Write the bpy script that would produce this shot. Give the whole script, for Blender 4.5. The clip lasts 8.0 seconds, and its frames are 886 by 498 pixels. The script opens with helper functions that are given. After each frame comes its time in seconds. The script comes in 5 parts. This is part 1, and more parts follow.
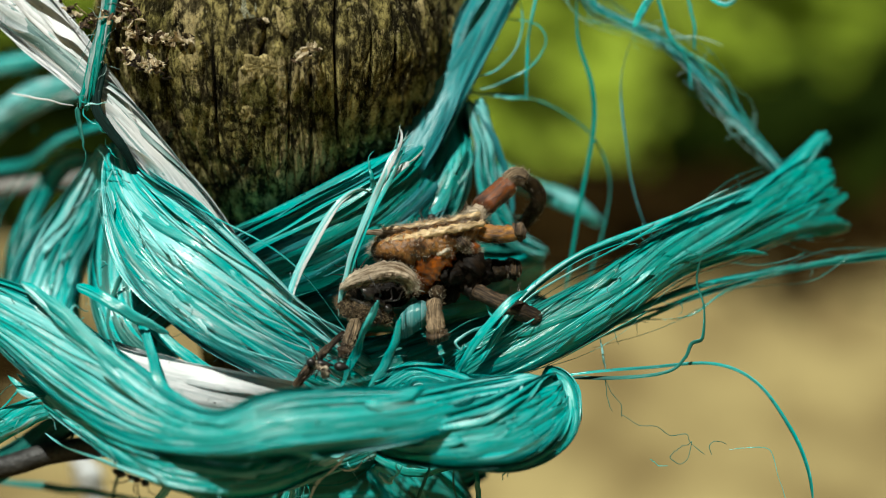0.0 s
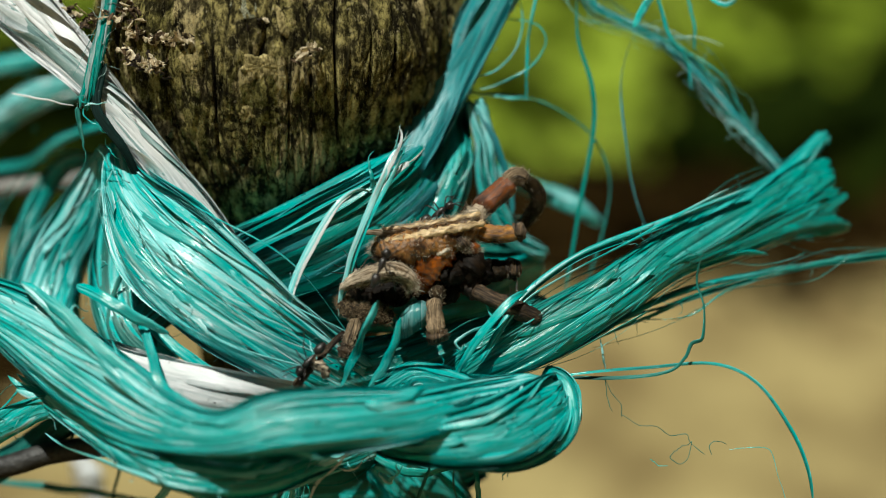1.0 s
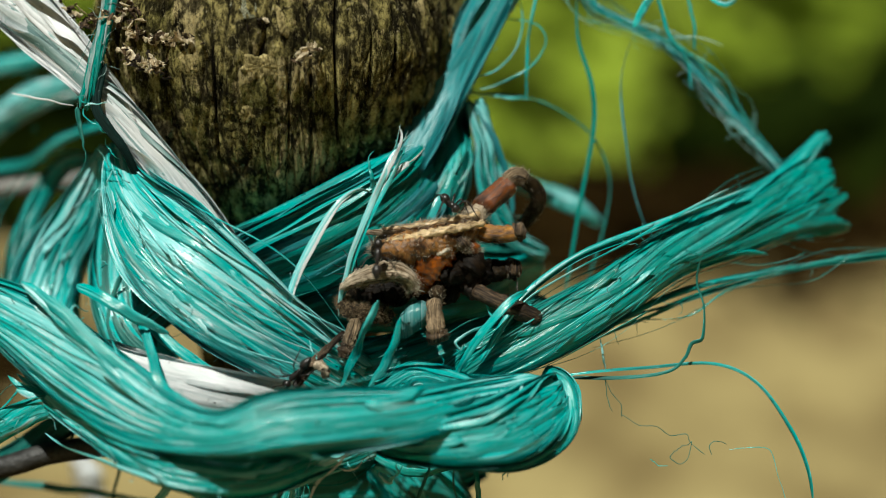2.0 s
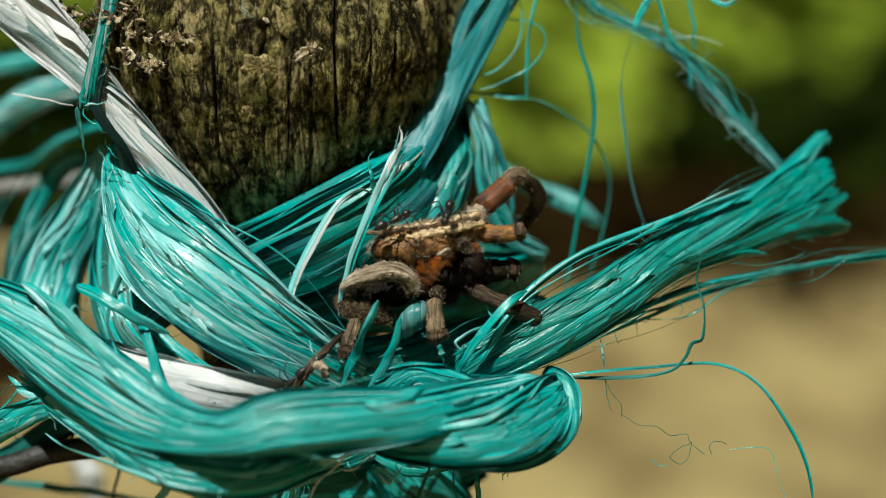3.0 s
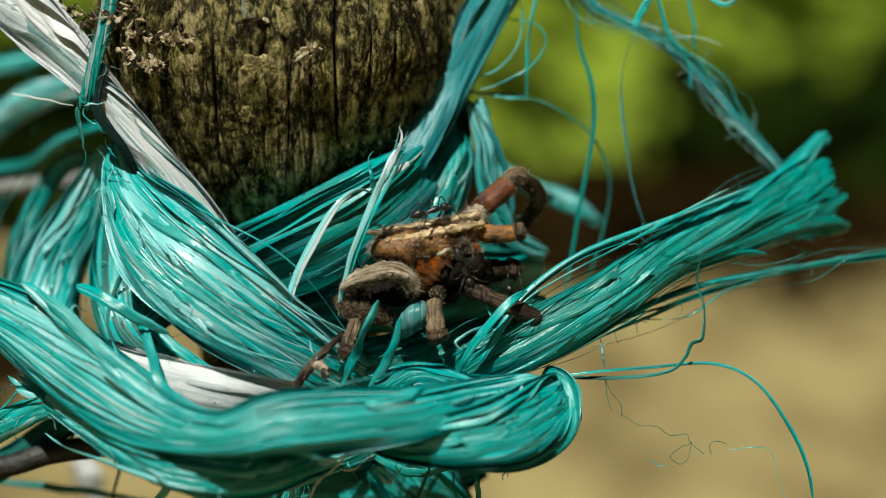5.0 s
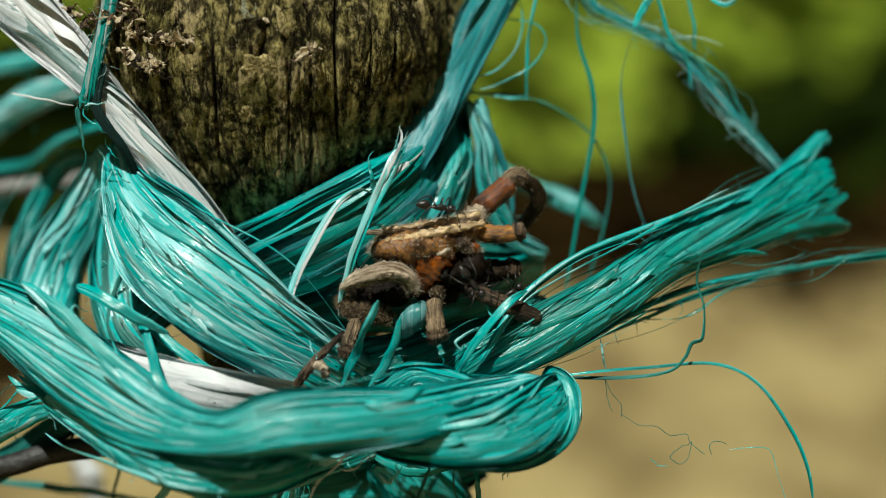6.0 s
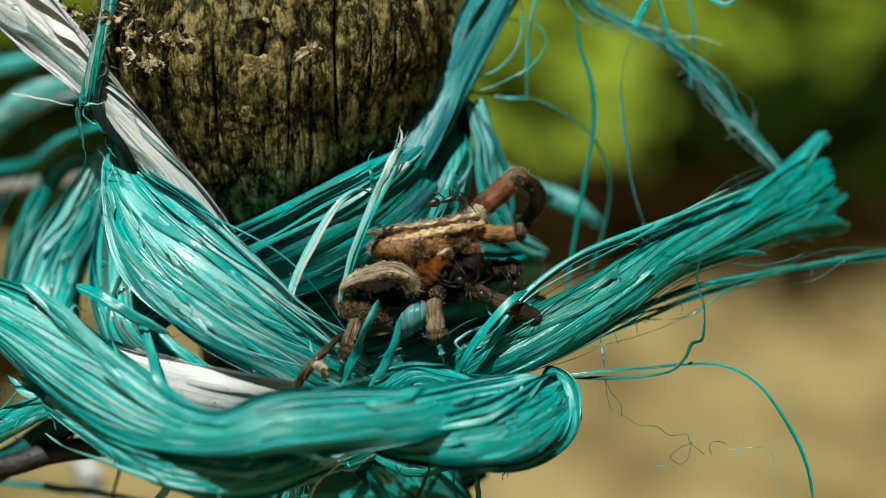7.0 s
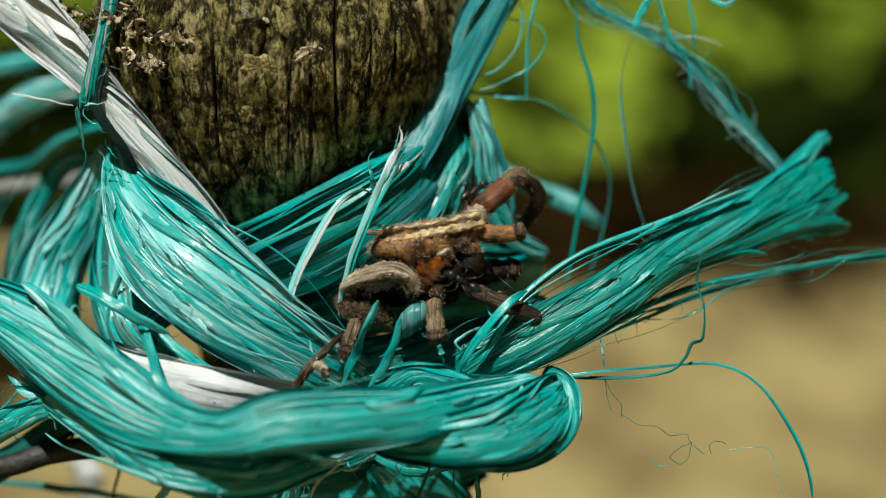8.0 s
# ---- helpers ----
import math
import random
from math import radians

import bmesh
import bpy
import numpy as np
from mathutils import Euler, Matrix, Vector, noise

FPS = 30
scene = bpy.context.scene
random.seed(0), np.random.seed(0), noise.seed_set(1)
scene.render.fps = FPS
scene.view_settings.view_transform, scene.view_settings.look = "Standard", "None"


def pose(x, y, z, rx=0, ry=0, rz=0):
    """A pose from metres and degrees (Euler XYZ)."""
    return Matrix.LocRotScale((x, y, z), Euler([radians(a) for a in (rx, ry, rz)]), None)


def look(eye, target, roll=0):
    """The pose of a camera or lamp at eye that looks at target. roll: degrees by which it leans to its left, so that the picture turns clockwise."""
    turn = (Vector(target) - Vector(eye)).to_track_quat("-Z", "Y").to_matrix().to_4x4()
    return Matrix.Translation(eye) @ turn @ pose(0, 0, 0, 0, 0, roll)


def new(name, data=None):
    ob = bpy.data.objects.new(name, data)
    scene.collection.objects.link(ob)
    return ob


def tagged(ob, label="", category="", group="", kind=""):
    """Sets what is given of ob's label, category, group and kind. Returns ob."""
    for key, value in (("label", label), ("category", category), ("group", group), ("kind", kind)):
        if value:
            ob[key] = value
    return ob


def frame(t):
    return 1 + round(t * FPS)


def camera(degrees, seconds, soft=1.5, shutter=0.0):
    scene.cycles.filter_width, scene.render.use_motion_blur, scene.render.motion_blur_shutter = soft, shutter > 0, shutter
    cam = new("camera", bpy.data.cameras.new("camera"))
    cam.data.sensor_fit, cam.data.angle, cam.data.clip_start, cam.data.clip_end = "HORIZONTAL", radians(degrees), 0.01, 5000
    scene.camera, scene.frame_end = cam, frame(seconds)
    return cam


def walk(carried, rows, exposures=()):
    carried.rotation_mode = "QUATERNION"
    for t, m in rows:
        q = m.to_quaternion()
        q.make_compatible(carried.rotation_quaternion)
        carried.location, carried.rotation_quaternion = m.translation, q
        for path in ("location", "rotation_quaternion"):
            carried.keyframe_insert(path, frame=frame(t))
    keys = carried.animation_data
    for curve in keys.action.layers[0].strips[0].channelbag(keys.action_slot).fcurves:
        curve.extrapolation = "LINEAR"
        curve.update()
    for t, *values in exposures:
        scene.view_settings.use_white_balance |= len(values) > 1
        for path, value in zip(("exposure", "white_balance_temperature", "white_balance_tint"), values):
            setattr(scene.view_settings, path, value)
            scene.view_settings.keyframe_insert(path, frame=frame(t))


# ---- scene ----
cam = camera(30, 8.0, soft=1.0)
EYE = (0.0, -0.2783, 0.5104)
KNOT = Vector((0.0, 0.0, 0.42))  # the middle of the knot on the post; all small things are laid out from it in millimetres
cam.data.dof.use_dof = True
cam.data.dof.focus_distance = 0.2835
cam.data.dof.aperture_fstop = 5.6
walk(cam, [(0.0, look(EYE, KNOT)), (8.0, look(EYE, KNOT))], exposures=[(0.0, 0.11, 6560, 1), (0.6, 0.03, 6560, 1), (1.6, -0.03, 6560, 1), (3.5, -0.06, 6560, 1), (8.0, -0.07, 6560, 1)])

# ---- light ----
SUN_TO = Vector((-0.16, -0.34, 0.92)).normalized()
world = bpy.data.worlds.new("sky")
scene.world = world
world.use_nodes = True
wt = world.node_tree
sky = wt.nodes.new("ShaderNodeTexSky")
sky.sky_type = "NISHITA"
sky.sun_disc = False
sky.dust_density = 4.0
sky.ozone_density = 0.0
sky.sun_elevation = math.asin(SUN_TO.z)
sky.sun_rotation = math.atan2(SUN_TO.x, SUN_TO.y)
wt.links.new(sky.outputs[0], wt.nodes["Background"].inputs[0])
wt.nodes["Background"].inputs[1].default_value = 0.003
sun = new("sun", bpy.data.lights.new("sun", "SUN"))
sun.data.energy = 5.0
sun.data.angle = radians(0.6)
sun.data.color = (1.0, 0.96, 0.91)
sun.matrix_world = look(SUN_TO * 3, (0, 0, 0))


# ---- materials ----
def material(name):
    m = bpy.data.materials.new(name)
    m.use_nodes = True
    return m, m.node_tree, m.node_tree.nodes["Principled BSDF"]


def node(nt, kind, **values):
    n = nt.nodes.new("ShaderNode" + kind)
    for key, value in values.items():
        n.inputs[key.replace("_", " ")].default_value = value
    return n


def mixed(nt, fac, a, b, mode="MIX"):
    n = nt.nodes.new("ShaderNodeMix")
    n.data_type, n.blend_type = "RGBA", mode
    for slot, value in ((0, fac), (6, a), (7, b)):
        if isinstance(value, (int, float)):
            n.inputs[slot].default_value = value
        elif isinstance(value, tuple):
            n.inputs[slot].default_value = (*value, 1)
        else:
            nt.links.new(value, n.inputs[slot])
    return n.outputs[2]


def ranged(nt, value, lo, hi, to_lo=0.0, to_hi=1.0):
    n = nt.nodes.new("ShaderNodeMapRange")
    nt.links.new(value, n.inputs[0])
    for i, v in enumerate((lo, hi, to_lo, to_hi)):
        n.inputs[1 + i].default_value = v
    return n.outputs[0]


def noise_at(nt, coords, scale, detail=4.0, stretch=(1, 1, 1), rough=0.55):
    mp = nt.nodes.new("ShaderNodeMapping")
    mp.inputs["Scale"].default_value = stretch
    nt.links.new(coords, mp.inputs[0])
    n = node(nt, "TexNoise", Scale=scale, Detail=detail, Roughness=rough)
    nt.links.new(mp.outputs[0], n.inputs["Vector"])
    return n.outputs[0]


def bumped(nt, height, bsdf, strength, distance):
    b = node(nt, "Bump", Strength=strength, Distance=distance)
    nt.links.new(height, b.inputs["Height"])
    nt.links.new(b.outputs[0], bsdf.inputs["Normal"])


def twine_material(name, deep, fresh, pale, paleness=0.5, rough=0.28, dirt=0.35, spec=0.75, glow=0.16):
    """Split plastic film: long streaks along each strand, bleached fibres whose pale tint also stands in for
    highlights, specks of dirt. The strands carry their length in mm in the UVs.
    """
    m, nt, b = material(name)
    uv = nt.nodes.new("ShaderNodeUVMap").outputs[0]
    ob = nt.nodes.new("ShaderNodeTexCoord").outputs["Object"]
    rnd = nt.nodes.new("ShaderNodeObjectInfo").outputs["Random"]
    fine = noise_at(nt, uv, 1.0, 4, (1.7, 0.05, 1), 0.62)
    wide = noise_at(nt, uv, 1.0, 3, (0.6, 0.05, 1))
    split = noise_at(nt, uv, 1.0, 3, (1.9, 0.045, 1), 0.7)
    blot = noise_at(nt, ob, 90, 4)
    speck = noise_at(nt, ob, 900, 3)
    c = mixed(nt, ranged(nt, wide, 0.30, 0.52), deep, fresh)
    c = mixed(nt, ranged(nt, rnd, 0, 1, 0.0, 0.35), c, deep)
    white = nt.nodes.new("ShaderNodeMath")
    white.operation = "MULTIPLY"
    nt.links.new(ranged(nt, fine, 0.49, 0.63), white.inputs[0])
    nt.links.new(ranged(nt, blot, 0.38, 0.66, 0.15, paleness), white.inputs[1])
    c = mixed(nt, ranged(nt, split, 0.38, 0.33, 0, 0.5), c, tuple(0.35 * a for a in deep))
    c = mixed(nt, white.outputs[0], c, pale)
    fleck = noise_at(nt, uv, 1.0, 2, (3.0, 0.55, 1))
    c = mixed(nt, ranged(nt, fleck, 0.63, 0.75, 0, 0.7), c, pale)
    c = mixed(nt, ranged(nt, speck, 0.66, 0.74, 0, dirt), c, (0.05, 0.035, 0.015))
    nt.links.new(c, b.inputs["Base Color"])
    nt.links.new(ranged(nt, wide, 0.3, 0.7, rough + 0.12, rough - 0.12), b.inputs["Roughness"])
    b.inputs["Specular IOR Level"].default_value = spec
    bumped(nt, fine, b, 0.55, 0.0006)
    tr = nt.nodes.new("ShaderNodeBsdfTranslucent")
    nt.links.new(c, tr.inputs[0])
    mx = nt.nodes.new("ShaderNodeMixShader")
    mx.inputs[0].default_value = glow
    nt.links.new(b.outputs[0], mx.inputs[1])
    nt.links.new(tr.outputs[0], mx.inputs[2])
    nt.links.new(mx.outputs[0], nt.nodes["Material Output"].inputs[0])
    return m


def organic(name, dark, light, scale, rough=0.6, stretch=(1, 1, 1), relief=0.0004, coat=0.0, lo=0.35, hi=0.65, mottle=0.5, spec=0.5):
    m, nt, b = material(name)
    ob = nt.nodes.new("ShaderNodeTexCoord").outputs["Object"]
    big = noise_at(nt, ob, scale, 6, stretch)
    small = noise_at(nt, ob, scale * 6, 4, stretch)
    c = mixed(nt, ranged(nt, big, lo, hi), dark, light)
    c = mixed(nt, ranged(nt, small, 0.42, 0.62, 0, mottle), c, tuple(0.4 * a for a in dark))
    nt.links.new(c, b.inputs["Base Color"])
    nt.links.new(ranged(nt, small, 0.3, 0.7, rough - 0.1, rough + 0.12), b.inputs["Roughness"])
    b.inputs["Coat Weight"].default_value = coat
    b.inputs["Specular IOR Level"].default_value = spec
    bumped(nt, small, b, 0.6, relief)
    return m


def fibrous(name, dark, light, rough=0.6, spec=0.3, coat=0.0, grain=(1.6, 0.6), lo=0.34, hi=0.66, relief=0.0004, crack=0.7):
    """Dry skin with grain along the limb; the UVs carry millimetres round and along it."""
    m, nt, b = material(name)
    uv = nt.nodes.new("ShaderNodeUVMap").outputs[0]
    ob = nt.nodes.new("ShaderNodeTexCoord").outputs["Object"]
    streak = noise_at(nt, uv, 1.0, 5, (*grain, 1), 0.7)
    blot = noise_at(nt, ob, 170, 4)
    grit = noise_at(nt, ob, 1300, 3)
    c = mixed(nt, ranged(nt, streak, lo, hi), dark, light)
    c = mixed(nt, ranged(nt, blot, 0.45, 0.62, 0, crack), c, tuple(0.5 * a for a in dark))
    c = mixed(nt, ranged(nt, grit, 0.55, 0.7, 0, 0.5), c, tuple(0.5 * a for a in dark))
    nt.links.new(c, b.inputs["Base Color"])
    nt.links.new(ranged(nt, streak, 0.3, 0.7, rough + 0.12, rough - 0.1), b.inputs["Roughness"])
    b.inputs["Specular IOR Level"].default_value = spec
    b.inputs["Coat Weight"].default_value = coat
    bumped(nt, streak, b, 0.9, relief)
    return m


TEAL = twine_material("turquoise_film", (0.001, 0.20, 0.182), (0.001, 0.47, 0.445), (0.24, 0.80, 0.79), 0.6)
SMOOTH = twine_material("smooth_turquoise_film", (0.001, 0.33, 0.305), (0.003, 0.50, 0.475), (0.32, 0.84, 0.84), 0.6, 0.38, 0.15, glow=0.28)
TAUT = twine_material("taut_shiny_film", (0.008, 0.13, 0.13), (0.06, 0.28, 0.28), (0.60, 0.85, 0.88), 0.6, 0.18, 0.1)
# Grey-teal tone that carries the shading of the white strip.
GREY_SHADE = twine_material("grey_shade_film", (0.08, 0.20, 0.19), (0.27, 0.42, 0.41), (0.80, 0.84, 0.86), 0.7, 0.4, 0.6)
# Bleached tone that doubles as painted sun highlights on the strands.
TEAL_PALE = twine_material("sunbleached_glint_film", (0.002, 0.33, 0.31), (0.015, 0.57, 0.55), (0.64, 0.93, 0.96), 1.0)
WHITE = twine_material("faded_white_film", (0.42, 0.53, 0.54), (0.78, 0.79, 0.80), (0.95, 0.93, 0.96), 0.8, 0.42, 0.5)
BLUE = twine_material("faded_blue_film", (0.004, 0.12, 0.14), (0.02, 0.33, 0.36), (0.35, 0.65, 0.70), 0.6, 0.4, 0.5)
# Paler still: bleaching plus white-blue glints put into the colour.
ICE = twine_material("icy_bleached_glint_film", (0.02, 0.46, 0.44), (0.28, 0.78, 0.80), (0.95, 0.97, 1.0), 1.0)
GREEN = twine_material("deep_green_film", (0.001, 0.10, 0.085), (0.002, 0.31, 0.265), (0.12, 0.56, 0.50), 0.4, spec=0.6)
GRIME = twine_material("blackened_film", (0.003, 0.010, 0.009), (0.008, 0.03, 0.027), (0.05, 0.11, 0.10), 0.2, 0.6, 0.5, 0.12)
# Dirt-specked film, also darkened to carry the shade beneath and behind the knot.
DIRTY_SHADE = twine_material("grimy_shade_film", (0.002, 0.06, 0.052), (0.006, 0.19, 0.16), (0.14, 0.46, 0.40), 0.4, 0.5, 0.7, 0.4)


def bark_material():
    """Grey-brown bark plates over dark fissures; 'relief' is the height of the bark at each point."""
    m, nt, b = material("bark")
    ob = nt.nodes.new("ShaderNodeTexCoord").outputs["Object"]
    at = nt.nodes.new("ShaderNodeAttribute")
    at.attribute_name = "relief"
    rel = at.outputs["Fac"]
    moss = noise_at(nt, ob, 60, 5)
    grain = noise_at(nt, ob, 420, 8, (1, 1, 0.7), 0.75)
    grit = noise_at(nt, ob, 1900, 4)
    warp = node(nt, "TexNoise", Scale=240.0, Detail=4.0)
    nt.links.new(ob, warp.inputs["Vector"])
    bend = nt.nodes.new("ShaderNodeVectorMath")
    bend.operation = "MULTIPLY_ADD"
    bend.inputs[1].default_value = (0.006, 0.006, 0.010)
    nt.links.new(warp.outputs["Color"], bend.inputs[0])
    nt.links.new(ob, bend.inputs[2])
    flat = nt.nodes.new("ShaderNodeVectorMath")
    flat.operation = "MULTIPLY"
    flat.inputs[1].default_value = (1, 1, 0.32)
    nt.links.new(bend.outputs[0], flat.inputs[0])
    cells = nt.nodes.new("ShaderNodeTexVoronoi")
    cells.feature = "DISTANCE_TO_EDGE"
    cells.inputs["Scale"].default_value = 190.0
    nt.links.new(flat.outputs[0], cells.inputs["Vector"])
    plates = noise_at(nt, ob, 95, 3, (1, 1, 0.6))
    c = mixed(nt, ranged(nt, grain, 0.42, 0.60), (0.050, 0.042, 0.014), (0.60, 0.51, 0.20))
    c = mixed(nt, ranged(nt, moss, 0.40, 0.60, 0, 0.5), c, (0.15, 0.145, 0.032))
    c = mixed(nt, ranged(nt, plates, 0.545, 0.565, 0, 0.75), c, (0.66, 0.54, 0.28))
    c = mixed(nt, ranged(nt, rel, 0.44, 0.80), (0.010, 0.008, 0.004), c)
    c = mixed(nt, ranged(nt, grit, 0.56, 0.63, 0, 0.55), c, (0.018, 0.015, 0.007))
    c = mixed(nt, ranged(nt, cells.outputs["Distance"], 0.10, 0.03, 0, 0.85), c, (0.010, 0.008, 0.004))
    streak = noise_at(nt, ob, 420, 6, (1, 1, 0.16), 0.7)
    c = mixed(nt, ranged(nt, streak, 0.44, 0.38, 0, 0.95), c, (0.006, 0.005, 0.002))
    crumb = noise_at(nt, ob, 700, 2)
    c = mixed(nt, ranged(nt, crumb, 0.70, 0.74, 0, 0.9), c, (0.42, 0.37, 0.24))
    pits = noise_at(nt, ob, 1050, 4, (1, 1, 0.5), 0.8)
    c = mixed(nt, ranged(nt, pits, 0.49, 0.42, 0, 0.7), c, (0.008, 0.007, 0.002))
    c = mixed(nt, ranged(nt, pits, 0.56, 0.66, 0, 0.5), c, (0.62, 0.54, 0.27))
    nt.links.new(c, b.inputs["Base Color"])
    b.inputs["Roughness"].default_value = 0.9
    b.inputs["Specular IOR Level"].default_value = 0.08
    rise = nt.nodes.new("ShaderNodeMath")
    nt.links.new(grain, rise.inputs[0])
    nt.links.new(streak, rise.inputs[1])
    bumped(nt, rise.outputs[0], b, 1.0, 0.0016)
    return m


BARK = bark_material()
PLATE = organic("pale_bark_scale", (0.10, 0.082, 0.03), (0.50, 0.41, 0.19), 420, 0.9, (1, 1, 0.6), relief=0.0006, lo=0.32, hi=0.62, mottle=0.75, spec=0.08)
LICHEN = organic("grey_lichen_crust", (0.16, 0.17, 0.10), (0.62, 0.62, 0.46), 520, 0.9, relief=0.0010, mottle=0.8, spec=0.08)
BARK_INNER = organic("torn_bark_fibre", (0.42, 0.32, 0.18), (0.84, 0.74, 0.54), 420, 0.7, (1, 1, 0.3))
WIRE = organic("weathered_grey_wire", (0.10, 0.10, 0.095), (0.30, 0.29, 0.27), 240, 0.5)
CHITIN = organic("amber_chitin", (0.045, 0.008, 0.001), (0.46, 0.115, 0.006), 150, 0.26, relief=0.0005, coat=0.4, mottle=0.6)
RUST = organic("rusty_husk", (0.040, 0.014, 0.003), (0.42, 0.19, 0.045), 260, 0.32, relief=0.0006, coat=0.3, mottle=0.75, spec=0.5)
WOOL = organic("brown_wool", (0.12, 0.075, 0.035), (0.46, 0.34, 0.20), 700, 0.7)
# Cream tone raised so that the colour itself carries the ridge's highlight.
RIDGE = fibrous("highlight_pale_ridge", (0.12, 0.060, 0.020), (0.84, 0.62, 0.34), 0.28, 0.6, 0.4, grain=(1.2, 0.35), lo=0.34, hi=0.56, crack=0.5)
HUSK = fibrous("tan_husk", (0.10, 0.055, 0.022), (0.82, 0.68, 0.50), 0.55, grain=(1.8, 0.16), lo=0.40, hi=0.58, crack=0.45, relief=0.0007)
LEGBROWN = fibrous("red_brown_leg", (0.016, 0.005, 0.001), (0.30, 0.080, 0.010), 0.30, 0.5, 0.3, (1.0, 0.45), crack=0.9)
LEGDARK = fibrous("dark_leg", (0.004, 0.003, 0.001), (0.07, 0.044, 0.020), 0.5, 0.15)
AMBER = fibrous("pale_amber_leg", (0.05, 0.017, 0.004), (0.52, 0.24, 0.05), 0.26, 0.5, 0.5, (1.0, 0.45), crack=0.85)
# Near-black colour standing in for the deep shade inside the carcass.
SHADE_BLACK = fibrous("shade_black_shell", (0.002, 0.0015, 0.001), (0.016, 0.009, 0.004), 0.5, 0.15)
FIBRE = fibrous("dry_pale_fibre", (0.016, 0.009, 0.004), (0.46, 0.33, 0.20), 0.6, grain=(2.0, 0.18), lo=0.40, hi=0.57, crack=0.5, relief=0.0007)
RIND = fibrous("brown_rind", (0.009, 0.005, 0.003), (0.24, 0.155, 0.085), 0.58, grain=(2.2, 0.35), lo=0.42, hi=0.68, crack=0.85)
HAIR = organic("pale_bristle", (0.34, 0.26, 0.16), (0.78, 0.70, 0.56), 900, 0.5)
ANT = organic("black_ant_shell", (0.008, 0.007, 0.006), (0.035, 0.028, 0.024), 1200, 0.36, relief=0.00003)
SOIL = organic("dry_sandy_soil", (0.168, 0.117, 0.040), (0.40, 0.318, 0.130), 12, 0.9, (1, 0.65, 1), relief=0.004, lo=0.36, hi=0.60, mottle=0.3)
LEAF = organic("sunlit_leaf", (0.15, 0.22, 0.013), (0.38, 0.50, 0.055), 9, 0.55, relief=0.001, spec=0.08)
# Near-black leaf colour: the undergrowth's shade is put into it.
LEAF_SHADED = organic("shaded_leaf", (0.006, 0.013, 0.001), (0.022, 0.036, 0.003), 14, 0.8, relief=0.001, spec=0.03)
STEM = organic("shrub_stem", (0.05, 0.035, 0.02), (0.12, 0.09, 0.05), 40, 0.8)
# Dead-leaf colour taken near-black to carry the shade under the shrubs.
SHADED_LITTER = organic("shade_dark_litter", (0.010, 0.006, 0.002), (0.045, 0.026, 0.006), 30, 0.9, spec=0.03)
WIRE_DARK = organic("dark_grey_wire", (0.012, 0.012, 0.012), (0.05, 0.05, 0.048), 240, 0.55)


# ---- mesh helpers (millimetres from the knot) ----
def mesh_object(name, verts, faces, mat, parent=None, uvs=None, smooth=True, label=""):
    """One mesh object; verts in mm relative to the parent's own point."""
    me = bpy.data.meshes.new(name)
    me.from_pydata((np.asarray(verts, float) * 0.001).tolist(), [], faces)
    if uvs is not None:
        layer = me.uv_layers.new(name="UVMap")
        idx = np.empty(len(me.loops), dtype=np.int32)
        me.loops.foreach_get("vertex_index", idx)
        layer.data.foreach_set("uv", np.asarray(uvs, float)[idx].ravel())
    if smooth:
        me.polygons.foreach_set("use_smooth", np.ones(len(me.polygons), dtype=bool))
    me.materials.append(mat)
    ob = new(name, me)
    if parent is not None:
        ob.parent = parent
    if label:
        tagged(ob, label)
    return ob


def thing(name, base, label, category, group="", kind=""):
    """An empty at a base point (mm from the knot) that holds the parts of one thing."""
    e = new(name)
    e.empty_display_size = 0.002
    e.location = KNOT + Vector(base[:3]) * 0.001
    return tagged(e, label, category, group, kind)


def spline(points, n):
    """n evenly spaced samples of a smooth curve through the points; further columns ride along."""
    p = np.asarray(points, float)
    if len(p) == 2:
        p = np.vstack([p[0], p.mean(0), p[1]])
    p = np.vstack([2 * p[0] - p[1], p, 2 * p[-1] - p[-2]])
    t = np.linspace(0, 1, 24, endpoint=False)[:, None]
    out = []
    for i in range(1, len(p) - 2):
        a, b, c, d = p[i - 1:i + 3]
        out.append(0.5 * (2 * b + (c - a) * t + (2 * a - 5 * b + 4 * c - d) * t ** 2 + (3 * b - a - 3 * c + d) * t ** 3))
    out = np.vstack(out + [p[-2][None]])
    s = np.concatenate([[0], np.cumsum(np.linalg.norm(np.diff(out[:, :3], axis=0), axis=1))])
    g = np.linspace(0, s[-1], n)
    return np.stack([np.interp(g, s, out[:, k]) for k in range(out.shape[1])], 1), s[-1]


def unit(a):
    return a / np.maximum(np.linalg.norm(a, axis=-1, keepdims=True), 1e-9)


TOWARD = np.array((0.0, -0.951, 0.309))


def path_frames(c, out=TOWARD):
    t = unit(np.gradient(c, axis=0))
    n = unit(out - (t @ out)[:, None] * t) if np.ndim(out) == 1 else unit(out - (out * t).sum(1)[:, None] * t)
    return t, n, np.cross(t, n)


def wander(n, rng, amount, waves=3):
    """A slow random drift along n samples."""
    x = np.linspace(0, 1, n)
    y = np.zeros(n)
    for k in range(1, waves + 1):
        y += rng.normal() / k * np.sin(2 * np.pi * (k * 0.7 * x + rng.random()))
    return y * amount


